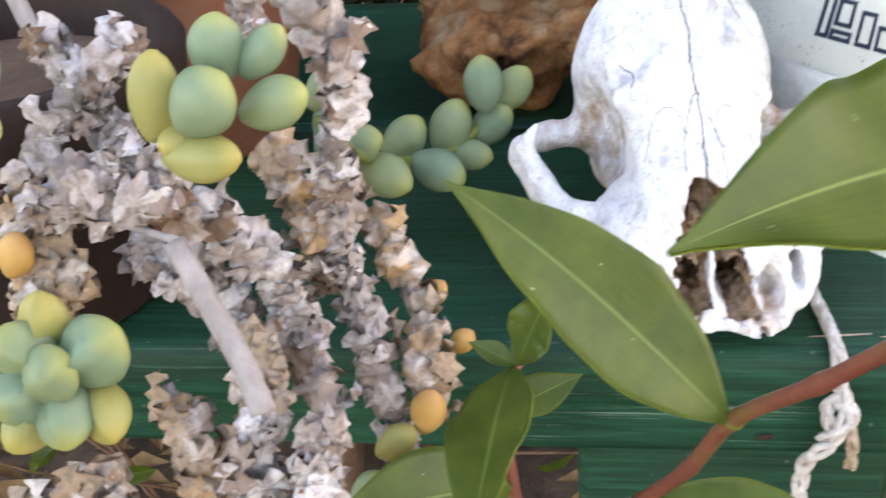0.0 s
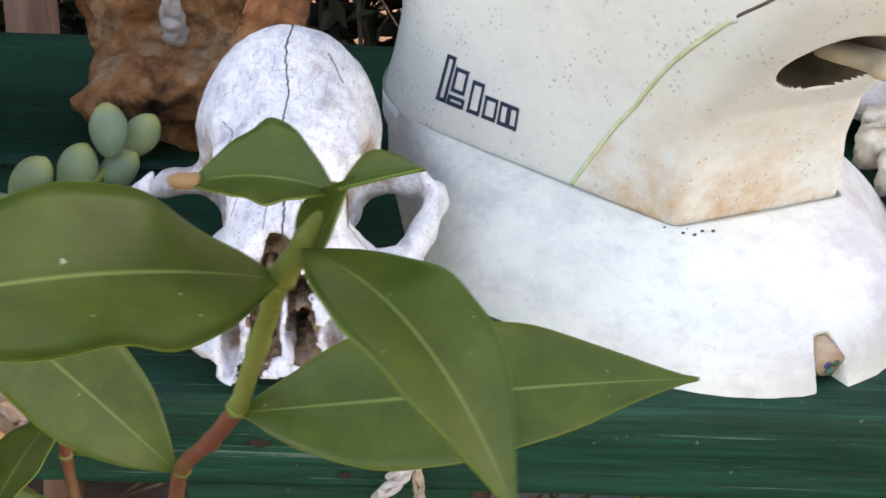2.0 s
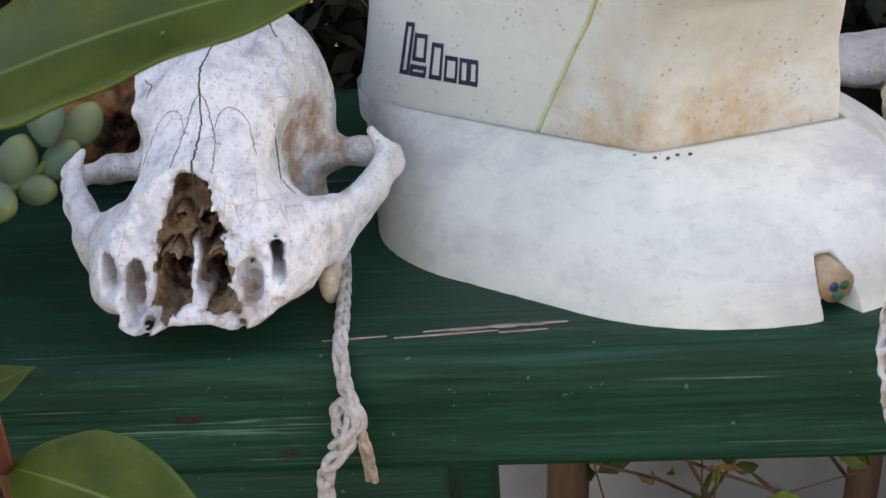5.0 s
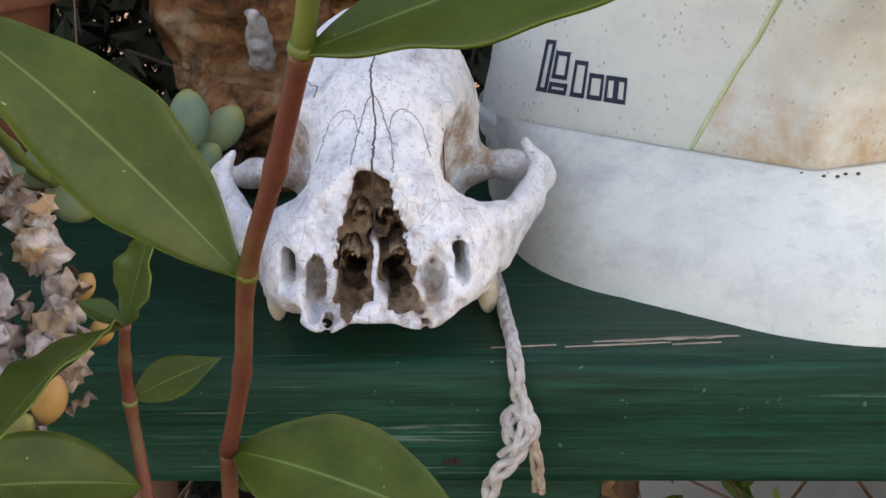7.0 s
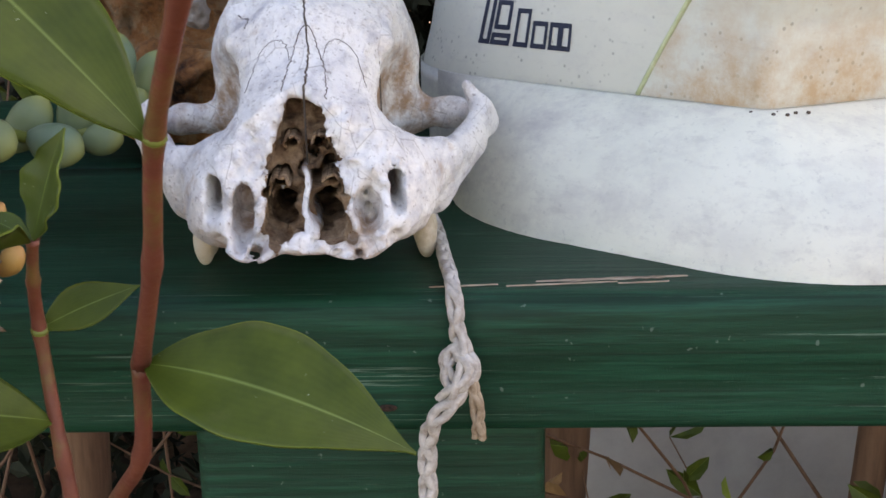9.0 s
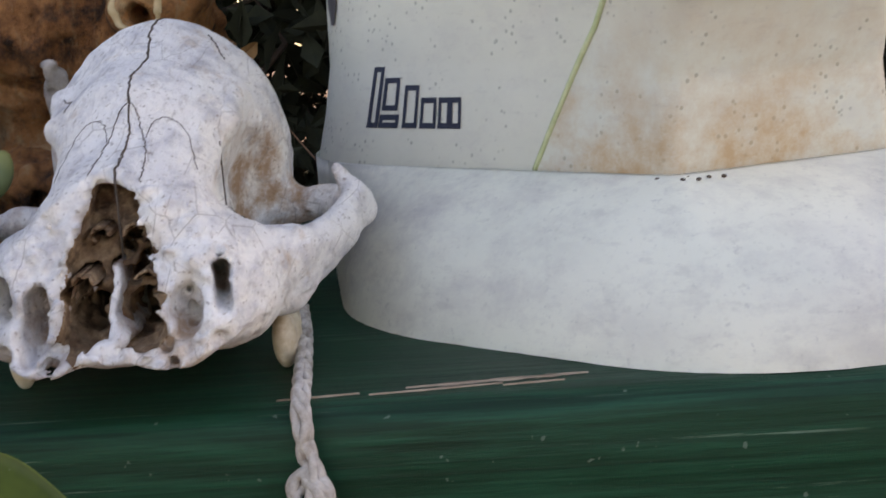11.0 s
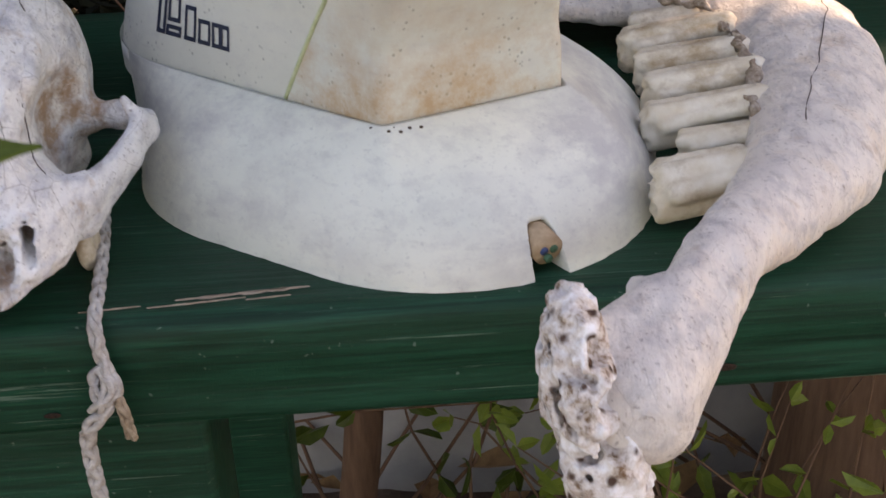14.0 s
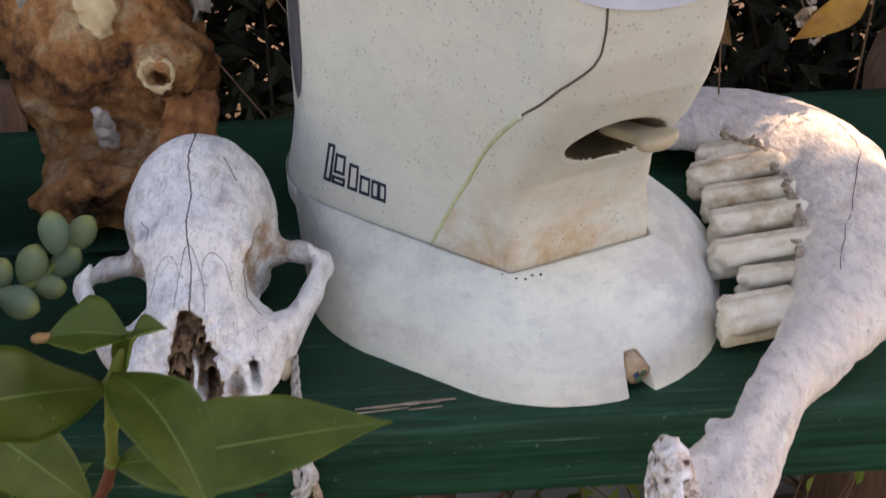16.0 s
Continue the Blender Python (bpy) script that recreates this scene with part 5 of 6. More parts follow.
# ---- the spiderwort in front ----
def build_spiderwort():
    plant = thing("spiderwort_plant", (0.118, 0.325, -0.45), "leggy green spiderwort with long pointed leaves and red stems", "plant")
    S0, S2L, S2 = (0.113, 0.334, -0.045), (0.1062, 0.3400, 0.0060), (0.1105, 0.3304, 0.0274)
    N0, N1, N2, N3, N4 = (0.1365, 0.3035, 0.0132), (0.1500, 0.2735, 0.0575), (0.1660, 0.2420, 0.0945), (0.1748, 0.2233, 0.1266), (0.1815, 0.2190, 0.1400)

    def stem(keys, r0, r1, mat, label=""):
        pts = curve_points(keys, 10)
        n = len(pts)
        # slight swelling at each joint
        rad = [r0 + (r1 - r0) * i / (n - 1) + 0.0003 * max(0, 1 - min(i % 10, 10 - i % 10) / 1.6) for i in range(n)]
        under(raw_part("stem", *tube_geo(pts, rad, 12), mat, label=label), plant)

    stem([(0.118, 0.325, -0.46), (0.116, 0.33, -0.25), (0.114, 0.333, -0.10), S0], 0.0030, 0.0026, STEM)
    stem([S0, (0.124, 0.322, -0.022), (0.1335, 0.309, -0.006), N0], 0.0016, 0.0015, STEM)
    stem([N0, (0.1445, 0.287, 0.036), N1, (0.1590, 0.2560, 0.0775), N2], 0.0015, 0.0013, STEM)
    stem([N2, (0.1705, 0.2325, 0.111), N3], 0.0013, 0.0012, STEMGREEN, "olive green upper stem")
    stem([N3, (0.178, 0.221, 0.133), N4], 0.0016, 0.0009, STEMGREEN)
    stem([S0, (0.109, 0.337, -0.02), S2L, (0.108, 0.335, 0.018), S2], 0.0016, 0.0011, STEM)

    def blade(base, tip, width, up, seed, **kw):
        leaf_blade("leaf", base, tip, width, up, kw.pop("mat", LEAF), plant, seed=seed, **kw)

    blade(N1, (0.1046, 0.2790, 0.0970), 0.0205, (0.15, -0.65, 0.85), 1, sag=0.05, fold=0.18, wave=0.10)
    blade(N3, (0.1338, 0.1850, 0.1392), 0.0205, (0.1, -0.55, 0.9), 2, sag=0.08, fold=0.16, wave=0.14)
    blade((0.1780, 0.2150, 0.1350), (0.1995, 0.1825, 0.1275), 0.0148, (0.45, -0.55, 0.75), 3, sag=0.12, fold=0.22, wave=0.05)
    blade(N2, (0.2260, 0.2297, 0.1095), 0.0205, (0.0, -0.6, 0.85), 4, sag=0.06, fold=0.16, wave=0.10)
    blade(N4, (0.1656, 0.2197, 0.1393), 0.0135, (0.1, -0.2, 1.0), 5, sag=0.12, fold=0.35, wave=0.06, mat=LEAF_YOUNG)
    blade(N4, (0.1905, 0.2095, 0.1475), 0.0050, (0.0, -0.5, 0.9), 6, sag=0.05, fold=0.5, mat=LEAF_YOUNG)
    blade((0.1770, 0.2225, 0.1290), (0.1832, 0.2150, 0.1432), 0.0060, (-0.8, -0.6, 0.2), 7, fold=0.6, mat=LEAF_YOUNG)
    blade(N0, (0.1830, 0.2890, 0.0040), 0.0225, (0.05, -0.55, 0.85), 8, sag=0.12, fold=0.20, wave=0.06)
    blade(S2, (0.1196, 0.3280, 0.0487), 0.0110, (-0.6, -0.8, 0.2), 9, sag=0.02, fold=0.25, wave=0.18, mat=LEAF_YOUNG)
    blade(S2, (0.1050, 0.2700, 0.0270), 0.0175, (-0.35, -0.3, 0.9), 10, sag=0.06, fold=0.30, wave=0.10)
    blade(S2, (0.1000, 0.3330, 0.0315), 0.0050, (0.0, -0.5, 0.9), 11, sag=0.10, fold=0.4, mat=LEAF_YOUNG)
    blade(S2L, (0.1245, 0.3480, 0.0130), 0.0095, (0.0, -0.75, 0.6), 12, sag=0.04, fold=0.22)
    blade((0.1075, 0.3385, -0.012), (0.0700, 0.3080, 0.0000), 0.0230, (0.05, -0.6, 0.8), 13, sag=0.08, fold=0.20)
    rng = random.Random(8)
    for n, (p, q) in enumerate(((N0, N1), (N1, N2), (N2, N3), (S2L, S2))):
        # papery sheath at the joint
        a, b = Vector(p), Vector(q)
        d = (b - a).normalized()
        pts = [a - d * 0.0006, a, a + d * 0.0010]
        under(raw_part("leaf_sheath", *tube_geo(pts, [0.0015, 0.0018, 0.0016], 12), STEMGREEN, label="pale leaf sheath"), plant)
    c = Vector((0.1655, 0.2200, 0.1400))
    g = nets(lambda x, y, z: ellipsoid(x, y, z, c, (0.0017, 0.0012, 0.0010)) + 0.0006 * lattice(x, y, z, 700, 91), np.array(c) - 0.004, np.array(c) + 0.004, 0.0006)
    under(raw_part("withered_tip", *g, DEADLEAF, label="brown withered leaf tip"), plant)


build_spiderwort()


# ---- succulents and dried stems ----
def dried_stem(keys, size, count, mat, seed, thick=0.0016, droop=0.4):
    a = keys[0]
    st = thing("dried_succulent_stem", a, "dry grey stem covered in crumpled papery dead leaves" if mat is DRY else "brown dry stem with shrivelled curled leaves", "dried plant", "dried succulent stems")
    pts = curve_points(keys, 12)
    under(raw_part("stem", *tube_geo(pts, thick, 7), TWIG), st)
    rng = random.Random(seed)
    geos = []
    for i in range(int(count * 0.95)):
        s = rng.random() * (len(pts) - 1)
        k = int(s)
        p = pts[k] + (pts[min(k + 1, len(pts) - 1)] - pts[k]) * (s - k)
        d = np.array((rng.gauss(0, 1), rng.gauss(-0.3, 1), rng.gauss(0.1, 0.9)))
        d /= np.linalg.norm(d)
        z = size * rng.uniform(0.45, 1.10)
        geos.append(flake_geo(p + d * z * rng.uniform(0.3, 1.7), d + np.array((0, -0.4, -droop * rng.random())), z, rng))
    ob = under(raw_part("dead_leaves", *join(geos), mat), st)
    ob["kind"] = "stuff"


dried_stem([(0.0745, 0.322, 0.120), (0.0775, 0.330, 0.095), (0.0725, 0.343, 0.066), (0.0690, 0.350, 0.045)], 0.0042, 120, DRY, 1)
dried_stem([(0.0690, 0.350, 0.045), (0.0720, 0.352, 0.030), (0.0745, 0.3485, 0.016), (0.0790, 0.345, 0.002), (0.0810, 0.343, -0.010)], 0.0040, 130, DRY, 2)
dried_stem([(0.0640, 0.380, 0.0480), (0.0730, 0.374, 0.0380), (0.0810, 0.366, 0.0290), (0.0870, 0.356, 0.0200), (0.0885, 0.347, 0.0125), (0.0890, 0.3450, 0.006)], 0.0048, 62, DRY_BROWN, 3)
dried_stem([(0.032, 0.345, 0.099), (0.024, 0.345, 0.091), (0.015, 0.343, 0.083), (0.007, 0.34, 0.071)], 0.0042, 42, DRY, 4)
dried_stem([(0.047, 0.325, 0.078), (0.037, 0.322, 0.081), (0.026, 0.32, 0.076), (0.013, 0.318, 0.07)], 0.0046, 60, DRY, 18)
dried_stem([(0.006, 0.33, 0.072), (0.009, 0.328, 0.061), (0.017, 0.325, 0.051)], 0.0044, 50, DRY_BROWN, 19)
dried_stem([(0.0130, 0.330, 0.064), (0.0300, 0.325, 0.070), (0.0440, 0.318, 0.076)], 0.0044, 80, DRY, 5)
dried_stem([(0.0440, 0.330, 0.066), (0.0560, 0.335, 0.052), (0.0620, 0.336, 0.036), (0.0660, 0.333, 0.016)], 0.0044, 130, DRY, 6)
dried_stem([(0.0260, 0.340, 0.050), (0.0380, 0.338, 0.044), (0.0480, 0.338, 0.034)], 0.0046, 95, DRY, 7)
dried_stem([(0.0580, 0.322, 0.040), (0.0560, 0.316, 0.022), (0.0500, 0.312, 0.008), (0.0440, 0.310, -0.004)], 0.0042, 85, DRY_BROWN, 8)
dried_stem([(0.0760, 0.300, 0.040), (0.0740, 0.292, 0.026), (0.0700, 0.288, 0.010)], 0.0042, 85, DRY, 9)
dried_stem([(0.0560, 0.352, 0.068), (0.0620, 0.350, 0.060), (0.0650, 0.346, 0.050)], 0.0042, 70, DRY_BROWN, 10)
dried_stem([(0.0280, 0.300, 0.018), (0.0180, 0.302, 0.010), (0.0060, 0.306, 0.004)], 0.0050, 70, DRY_BROWN, 11)
dried_stem([(0.0120, 0.350, 0.098), (0.0180, 0.350, 0.084), (0.0260, 0.345, 0.070)], 0.0040, 55, DRY, 12)
dried_stem([(0.0480, 0.372, 0.110), (0.0500, 0.368, 0.098), (0.0520, 0.362, 0.088)], 0.0044, 45, DRY, 13)
dried_stem([(0.0620, 0.300, 0.034), (0.0600, 0.294, 0.016), (0.0570, 0.290, 0.000)], 0.0042, 75, DRY, 14)
dried_stem([(0.0100, 0.325, 0.050), (0.0040, 0.330, 0.040), (0.0020, 0.335, 0.020)], 0.0048, 80, DRY_BROWN, 15)

dried_stem([(0.0360, 0.318, 0.030), (0.0420, 0.312, 0.016), (0.0460, 0.306, 0.000)], 0.0042, 70, DRY_BROWN, 16)
dried_stem([(0.0620, 0.372, 0.050), (0.0640, 0.366, 0.040), (0.0620, 0.360, 0.028)], 0.0042, 60, DRY_BROWN, 17)


def twig(keys, r0, r1):
    pts = curve_points(keys, 8)
    n = len(pts)
    g = tube_geo(pts, [r0 + (r1 - r0) * i / (n - 1) + 0.0003 * noise.noise((i * 0.7, r0 * 900, 0)) for i in range(n)], 9)
    tagged(raw_part("bare_twig", *g, TWIG), "bare grey dry twig among the dead leaves", "twig", "bare twigs")


twig([(-0.002, 0.362, 0.112), (0.0035, 0.361, 0.094), (0.0125, 0.358, 0.073), (0.018, 0.356, 0.060)], 0.0022, 0.0018)
twig([(0.0560, 0.2900, 0.0810), (0.0625, 0.2840, 0.0720), (0.0685, 0.2790, 0.0630), (0.0720, 0.2750, 0.0560)], 0.0021, 0.0023)
twig([(0.0150, 0.325, 0.0705), (0.0300, 0.322, 0.0680), (0.0480, 0.310, 0.0700)], 0.0009, 0.0008)


def rosette(at, facing, size, mats, seed, label):
    """A succulent head: plump leaves in a loose spiral round a small bud."""
    head = thing("succulent_rosette", at, label, "succulent", "succulent rosettes")
    rng = random.Random(seed)
    at, f = Vector(at), Vector(facing).normalized()
    s = f.cross(Vector((0.2, 0.1, 1))).normalized()
    u = s.cross(f)
    for i in range(8):
        ring = 0 if i < 2 else 1 if i < 5 else 2
        a = i * 2.4 + rng.uniform(-0.15, 0.15)
        out = (s * math.cos(a) + u * math.sin(a))
        lift = (0.9, 0.45, 0.05)[ring]
        ln = size * (0.62, 0.85, 1.05)[ring]
        d = (out + f * lift).normalized()
        base = at + f * size * (0.35, 0.15, -0.1)[ring] + out * size * 0.10
        m = mats[min(ring, len(mats) - 1)] if rng.random() < 0.75 else mats[rng.randrange(len(mats))]
        plump_leaf("leaf", base, base + d * ln, ln * 0.70, ln * 0.42, f + out * 0.2, m, head, keel=0.35 if ring < 2 else 0.1)


def leafy_head(at, leaves, keel, label):
    """A succulent head facing the path: (across, up, depth, length, width, lean, material) for each plump leaf, in millimetres and degrees."""
    head = thing("succulent_rosette", at, label, "succulent", "succulent rosettes")
    at = Vector(at)
    out = Vector((0.13, -0.857, 0.492))
    across, up = Vector((0.989, 0.150, 0.0)), Vector((-0.074, 0.487, 0.867))
    for x, y, z, ln, wd, lean, mat in leaves:
        d = (across * math.cos(math.radians(lean)) + up * math.sin(math.radians(lean)) + out * 0.35).normalized()
        c = at + (across * x + up * y + out * z) * 0.001
        plump_leaf("leaf", c - d * ln * 0.0005, c + d * ln * 0.0005, wd * 0.001, wd * 0.00066, out, mat, head, keel=keel)


leafy_head((0.0640, 0.2965, 0.1035), [(0, 0, 5, 13, 12.5, 40, SUCC), (2, 9.5, 0, 12.5, 10.5, 82, SUCC), (9.8, 8.2, 1, 11.5, 7.5, 42, SUCC), (11, -0.5, 0, 13.5, 9.8, 12, SUCC),
            (-9, 2.4, 0, 16.0, 9.6, 80, SUCC_YELLOW), (-1.5, -8.8, 0, 15.5, 9.0, -6, SUCC_YELLOW), (-5, -5, -3, 10, 8, 200, SUCC_YELLOW)], 0.18, "blue-green succulent rosette with yellowing outer leaves")
leafy_head((0.0230, 0.3010, 0.0450), [(0, 0.5, 7, 13, 13, 35, SUCC), (7.6, 4, 3, 17, 16, 35, SUCC), (-2.5, 10.5, 1, 14, 11, 85, SUCC_YELLOW), (-6, 5, 3, 15, 13, 140, SUCC),
            (-6.5, -3.4, 3, 15, 13, 200, SUCC), (1, -8, 3, 15, 13, -80, SUCC), (8, -8.5, 0, 14, 11, -70, SUCC_YELLOW), (-7, -9.5, 0, 14, 11, 235, SUCC_YELLOW)], 0.8, "pale green succulent rosette with yellow edges")
rosette((0.0085, 0.3080, 0.0960), (0.3, -0.70, 0.60), 0.0150, (SUCC_YELLOW, SUCC, SUCC_YELLOW), 9, "yellowing green succulent rosette among dried stems")


def succulent_string():
    st = thing("trailing_succulent", (0.0880, 0.450, 0.0), "blue-green succulent stem with plump paired leaves lying on the bench", "succulent")
    keys = curve_points([(0.0600, 0.384, 0.062), (0.0600, 0.398, 0.052), (0.0620, 0.418, 0.036), (0.0740, 0.436, 0.026), (0.0850, 0.444, 0.026), (0.0950, 0.4510, 0.033)], 8)
    under(raw_part("stem", *tube_geo(keys, 0.0017, 8), STEMGREEN), st)
    right, up, out = Vector((0.998, 0.063, 0.0)), Vector((-0.031, 0.489, 0.872)), Vector((0.055, -0.870, 0.490))
    for c, lean, ln in (((0.0942, 0.4495, 0.0445), 92, 17), ((0.1020, 0.4575, 0.0395), 50, 16), ((0.0957, 0.4510, 0.0305), 38, 16), ((0.0837, 0.4475, 0.0316), 65, 18), ((0.0695, 0.4460, 0.0280), 50, 18),
                        ((0.0815, 0.4322, 0.0247), -26, 18), ((0.0678, 0.4218, 0.0284), -30, 18), ((0.0599, 0.4224, 0.0375), 14, 17), ((0.0617, 0.3892, 0.0606), 60, 13), ((0.0626, 0.3835, 0.0711), 50, 13),
                        ((0.0900, 0.4440, 0.0240), -12, 14), ((0.0560, 0.4100, 0.0420), 100, 14)):
        d = (right * math.cos(math.radians(lean)) + up * math.sin(math.radians(lean)) + out * 0.15).normalized()
        c = Vector(c)
        plump_leaf("leaf", c - d * ln * 0.0005, c + d * ln * 0.0005, ln * 0.00074, ln * 0.00052, out, SUCC, st, keel=0.08)


succulent_string()


def loose_bead(base, tip, w, mat, label):
    st = thing("succulent_shoot", base, label, "succulent", "small succulent shoots")
    plump_leaf("leaf", base, tip, w, w * 0.8, (0, -0.8, 0.6), mat, st)


loose_bead((0.0870, 0.3390, 0.0015), (0.0905, 0.3410, 0.0130), 0.0092, SUCC_ORANGE, "single orange succulent leaf")
loose_bead((0.0760, 0.3370, -0.0040), (0.0860, 0.3380, 0.0035), 0.0085, SUCC_YELLOW, "single yellow succulent leaf")
loose_bead((0.0690, 0.3350, -0.0180), (0.0780, 0.3360, -0.0085), 0.0085, SUCC, "single green succulent leaf")
loose_bead((0.0850, 0.3680, 0.0185), (0.0905, 0.3700, 0.0245), 0.0062, SUCC_ORANGE, "single orange succulent leaf")
loose_bead((0.0925, 0.3570, 0.0125), (0.0985, 0.3575, 0.0180), 0.0062, SUCC_ORANGE, "single orange succulent leaf")
loose_bead((0.0060, 0.3200, 0.0560), (0.0120, 0.3205, 0.0660), 0.0090, SUCC_ORANGE, "single orange succulent leaf")


# ---- pots ----
def lathe(profile, at, sides=48):
    verts, faces = [], []
    for r, z in profile:
        for k in range(sides):
            a = 2 * math.pi * k / sides
            verts.append((at[0] + r * math.cos(a), at[1] + r * math.sin(a), at[2] + z))
    for i in range(len(profile) - 1):
        for k in range(sides):
            a, b = i * sides + k, i * sides + (k + 1) % sides
            faces.append((a, b, b + sides, a + sides))
    return verts, faces


def pot(at, r0, r1, h, mat, label, soil=True):
    p = thing("flower_pot", at, label, "flower pot")
    prof = [(0.001, 0.0), (r0 - 0.002, 0.0), (r0, 0.002), (r0 + (r1 - r0) * 0.72, h * 0.72), (r1 - 0.002, h * 0.74), (r1 + 0.004, h * 0.76), (r1 + 0.006, h - 0.003),
            (r1 + 0.004, h), (r1 - 0.003, h), (r1 - 0.006, h * 0.85), (r1 - 0.008, h * 0.6)]
    under(raw_part("wall", *lathe(prof, at), mat), p)
    if soil:
        under(raw_part("soil", *lathe([(r1 - 0.006, h * 0.86), (r1 * 0.5, h * 0.89), (0.001, h * 0.9)], at), SOIL), p)


pot((-0.024, 0.520, 0.0003), 0.040, 0.054, 0.095, TERRA, "orange terracotta pot standing on the bench")
# added pot: fills the dark shaded area behind the dried stems
pot((-0.032, 0.405, 0.0003), 0.034, 0.045, 0.075, SHADEPOT, "added dark pot standing in for shadow behind the dried stems")
pot((0.606, 0.750, 0.0082), 0.042, 0.064, 0.115, TERRA, "orange terracotta pot standing in its saucer")
saucer = thing("pot_saucer", (0.606, 0.750, -0.014), "orange terracotta saucer under a pot behind the bench", "saucer")
under(raw_part("dish", *lathe([(0.001, 0.0), (0.052, 0.0), (0.060, 0.004), (0.066, 0.016), (0.069, 0.024), (0.071, 0.027), (0.069, 0.031), (0.064, 0.031), (0.060, 0.026), (0.055, 0.0222), (0.001, 0.0222)], (0.606, 0.750, -0.014)), TERRA), saucer)


stump = thing("tree_stump", (0.606, 0.750, -0.47), "sawn brown tree stump carrying a pot", "stump")
under(raw_part("trunk", *lathe([(0.001, 0.0), (0.10, 0.0), (0.088, 0.06), (0.080, 0.30), (0.082, 0.44), (0.078, 0.4556), (0.001, 0.4556)], (0.606, 0.750, -0.47)), BROWNWOOD), stump)


# ---- shrubs under and behind the bench ----
def shrub(at, reach, height, count, seed, mat, leaf, label):
    s = thing("low_shrub", at, label, "shrub")
    rng = random.Random(seed)
    geos, verts, faces = [], [], []
    bm = bmesh.new()
    uvl = bm.loops.layers.uv.new("UVMap")
    for i in range(count):
        p = np.array(at) + np.array((rng.uniform(-1, 1) * reach * 0.4, rng.uniform(-1, 1) * reach * 0.3, 0))
        d = np.array((rng.gauss(0, 0.6), rng.gauss(0, 0.4), 1.0))
        pts = [p]
        for k in range(7):
            d = d + np.array((rng.gauss(0, 0.3), rng.gauss(0, 0.25), rng.gauss(0, 0.2)))
            p = p + d / np.linalg.norm(d) * height / 7 * rng.uniform(0.7, 1.3)
            pts.append(p)
        geos.append(tube_geo(pts, [0.0018 - 0.0002 * k for k in range(8)], 5))
        for q in pts[3:]:
            for _ in range(2):
                a = Vector((rng.gauss(0, 1), rng.gauss(0, 1), rng.gauss(0.2, 0.6))).normalized()
                b = a.cross(Vector((rng.gauss(0, 1), rng.gauss(0, 1), rng.gauss(0, 1)))).normalized()
                ln = leaf * rng.uniform(0.6, 1.3)
                c = Vector(q)
                n = a.cross(b) * ln * 0.12
                ring = [c, c + a * ln * 0.35 + b * ln * 0.24 + n, c + a * ln * 0.75 + b * ln * 0.17 + n, c + a * ln, c + a * ln * 0.75 - b * ln * 0.17 + n, c + a * ln * 0.35 - b * ln * 0.24 + n]
                uvs = [(0.5, 0), (1, 0.35), (0.9, 0.75), (0.5, 1), (0.1, 0.75), (0, 0.35)]
                vs = [bm.verts.new(v) for v in ring]
                for idx in ((0, 1, 2, 3), (0, 3, 4, 5)):
                    fc = bm.faces.new([vs[i] for i in idx])
                    for l, i in zip(fc.loops, idx):
                        l[uvl].uv = uvs[i]
    t = under(raw_part("twig_tangle", *join(geos), BROWNWOOD), s)
    t["kind"] = "stuff"
    l = under(part("leaves", bm, mat, smooth=False), s)
    l["kind"] = "stuff"


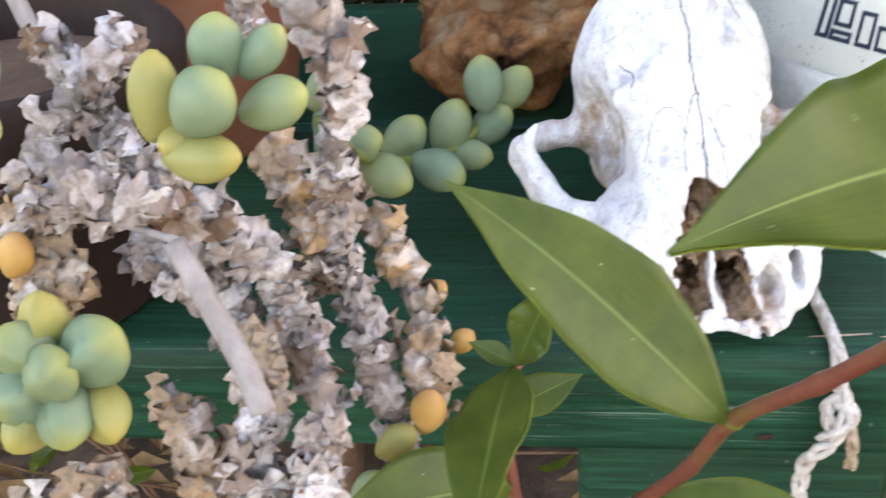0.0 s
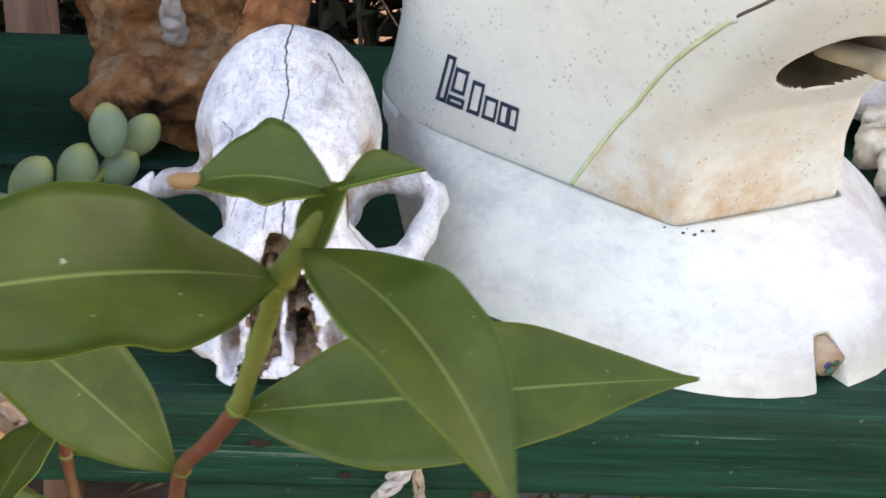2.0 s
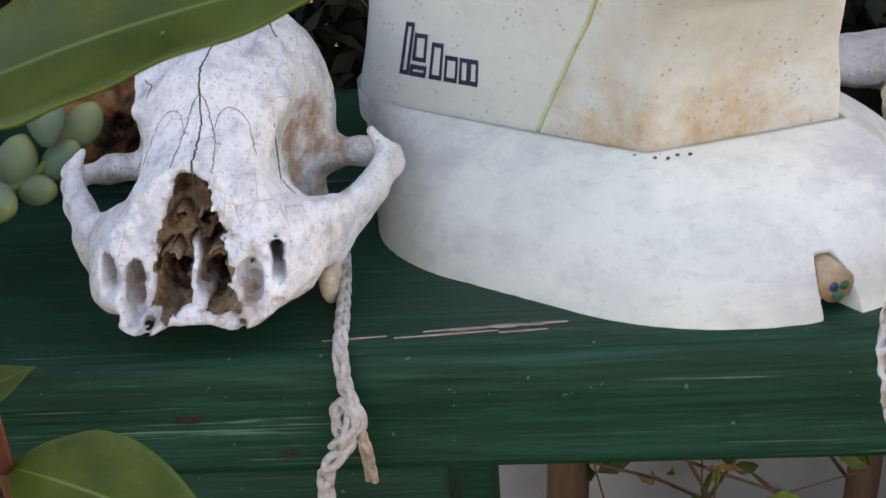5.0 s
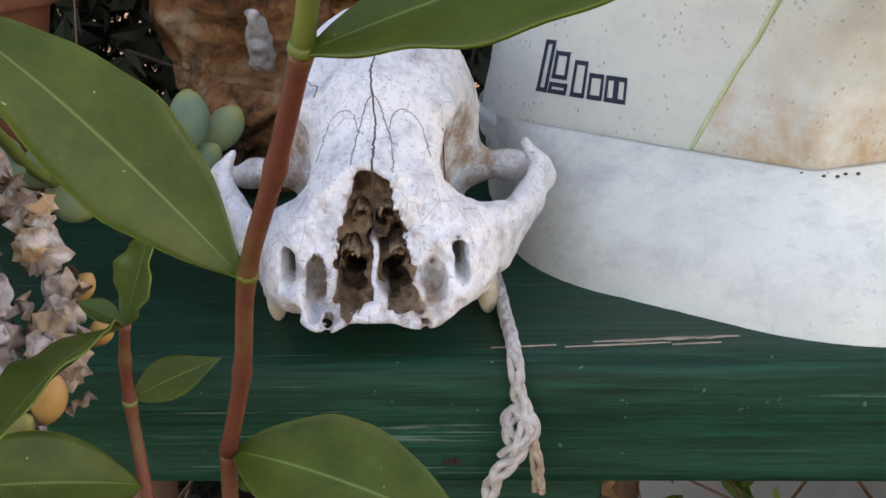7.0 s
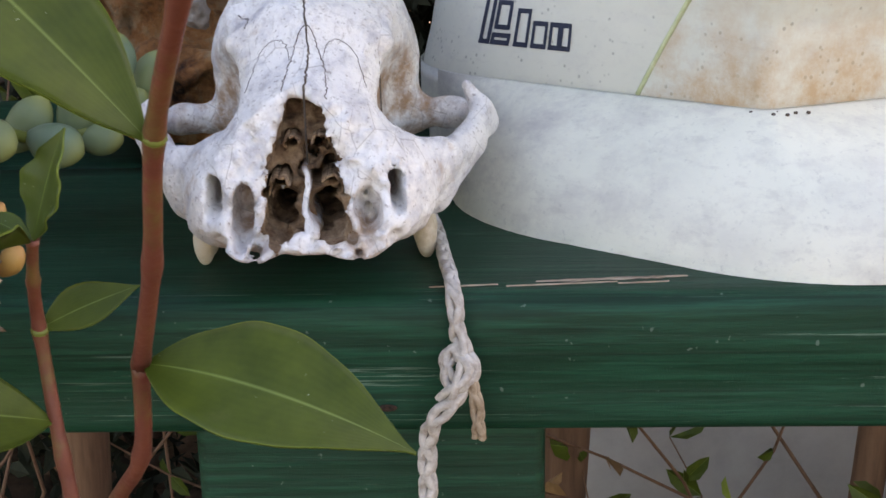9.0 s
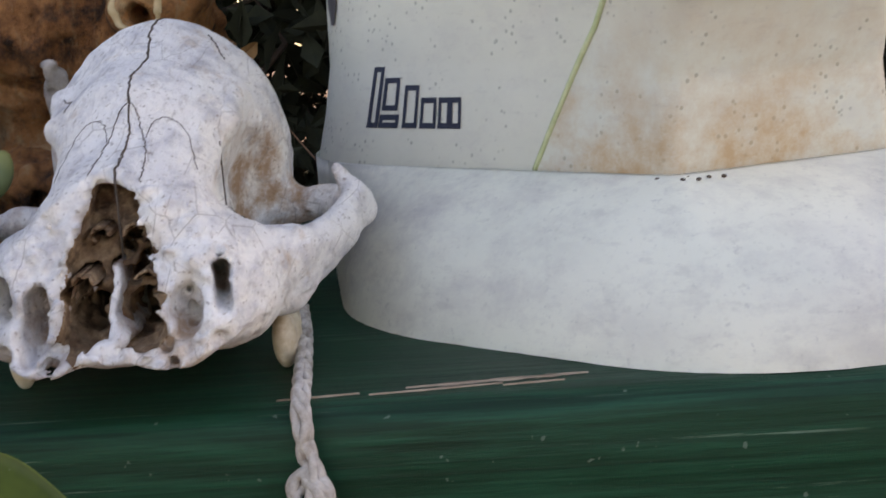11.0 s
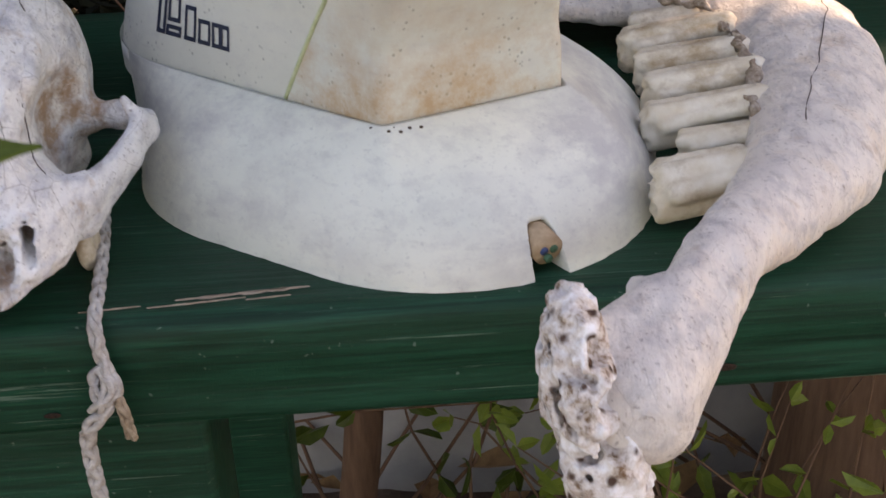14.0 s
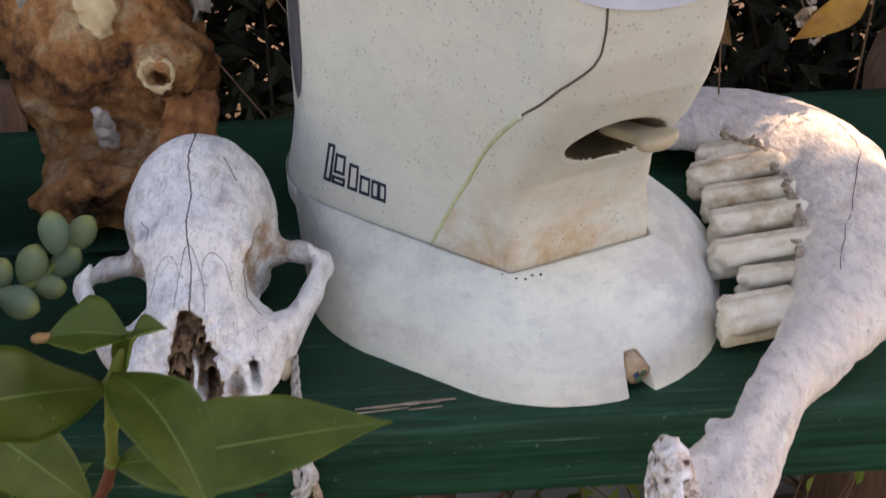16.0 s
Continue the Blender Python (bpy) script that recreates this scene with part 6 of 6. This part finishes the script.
shrub((0.50, 0.66, -0.45), 0.25, 0.26, 26, 5, YLEAF, 0.020, "low twiggy shrub with yellow-green leaves in sunlight")
shrub((0.30, 0.74, -0.45), 0.16, 0.24, 4, 6, LEAF, 0.024, "sparse green shrub under the bench")
shrub((-0.15, 0.85, -0.45), 0.30, 0.55, 16, 7, LEAF, 0.026, "dark green creeper behind the bench")
shrub((0.58, 0.86, -0.45), 0.22, 0.72, 16, 14, DEADLEAF, 0.026, "withered shrub with dry orange-brown leaves")
shrub((0.25, 0.80, -0.45), 0.10, 0.40, 6, 8, LEAF, 0.020, "thin dark creeper behind the bench")


def log(x, y, z):
    d = capsule(x, y, z, (0.52, 0.60, -0.40), (0.80, 0.72, -0.40), 0.060)
    return d + 0.008 * lattice(x, y, z, 30, 95) + 0.004 * lattice(x, y * 3, z * 3, 40, 96)


tagged(raw_part("fallen_log", *nets(log, (0.44, 0.52, -0.48), (0.88, 0.80, -0.31), 0.004), TERRABARK := make_simple("log_bark", (0.16, 0.10, 0.06), (0.38, 0.27, 0.18), 60, 0.9, (1, 1, 1), 0.9, 0.004)), "rough brown log lying on the soil", "log")


def dried_flowers():
    d = thing("dried_flower_stems", (0.56, 0.69, -0.45), "thin dry stems with withered brown flower heads", "dried flowers")
    rng = random.Random(12)
    heads = [(0.425, 0.590, 0.066), (0.447, 0.600, 0.088), (0.468, 0.610, 0.075), (0.432, 0.600, 0.110), (0.455, 0.615, 0.125)]
    for h in heads:
        pts = curve_points([(0.56, 0.69, -0.45), (0.565, 0.69, -0.1), (0.545, 0.675, 0.12), ((h[0] + 0.53) / 2, 0.64, 0.165), (h[0], h[1] + 0.01, h[2] + 0.02), h], 8)
        under(raw_part("stem", *tube_geo(pts, 0.0005, 5), BROWNWOOD), d)
        geos = []
        for i in range(22):
            q = np.array((rng.gauss(0, 0.0045), rng.gauss(0, 0.0045), rng.gauss(0, 0.0045)))
            geos.append(flake_geo(np.array(h) + q, q + 1e-4, 0.0024, rng))
        under(raw_part("flower_head", *join(geos), DRY_BROWN, smooth=False), d)
    leaf_blade("leaf", (0.430, 0.534, 0.096), (0.398, 0.530, 0.077), 0.014, (0.1, -0.8, 0.5), AUTUMN, d, sag=0.10, fold=0.3, wave=0.2, seed=20)
    under(raw_part("stem", *tube_geo(curve_points([(0.545, 0.675, 0.12), (0.50, 0.60, 0.150), (0.430, 0.534, 0.096)], 8), 0.0006, 5), BROWNWOOD), d)


dried_flowers()
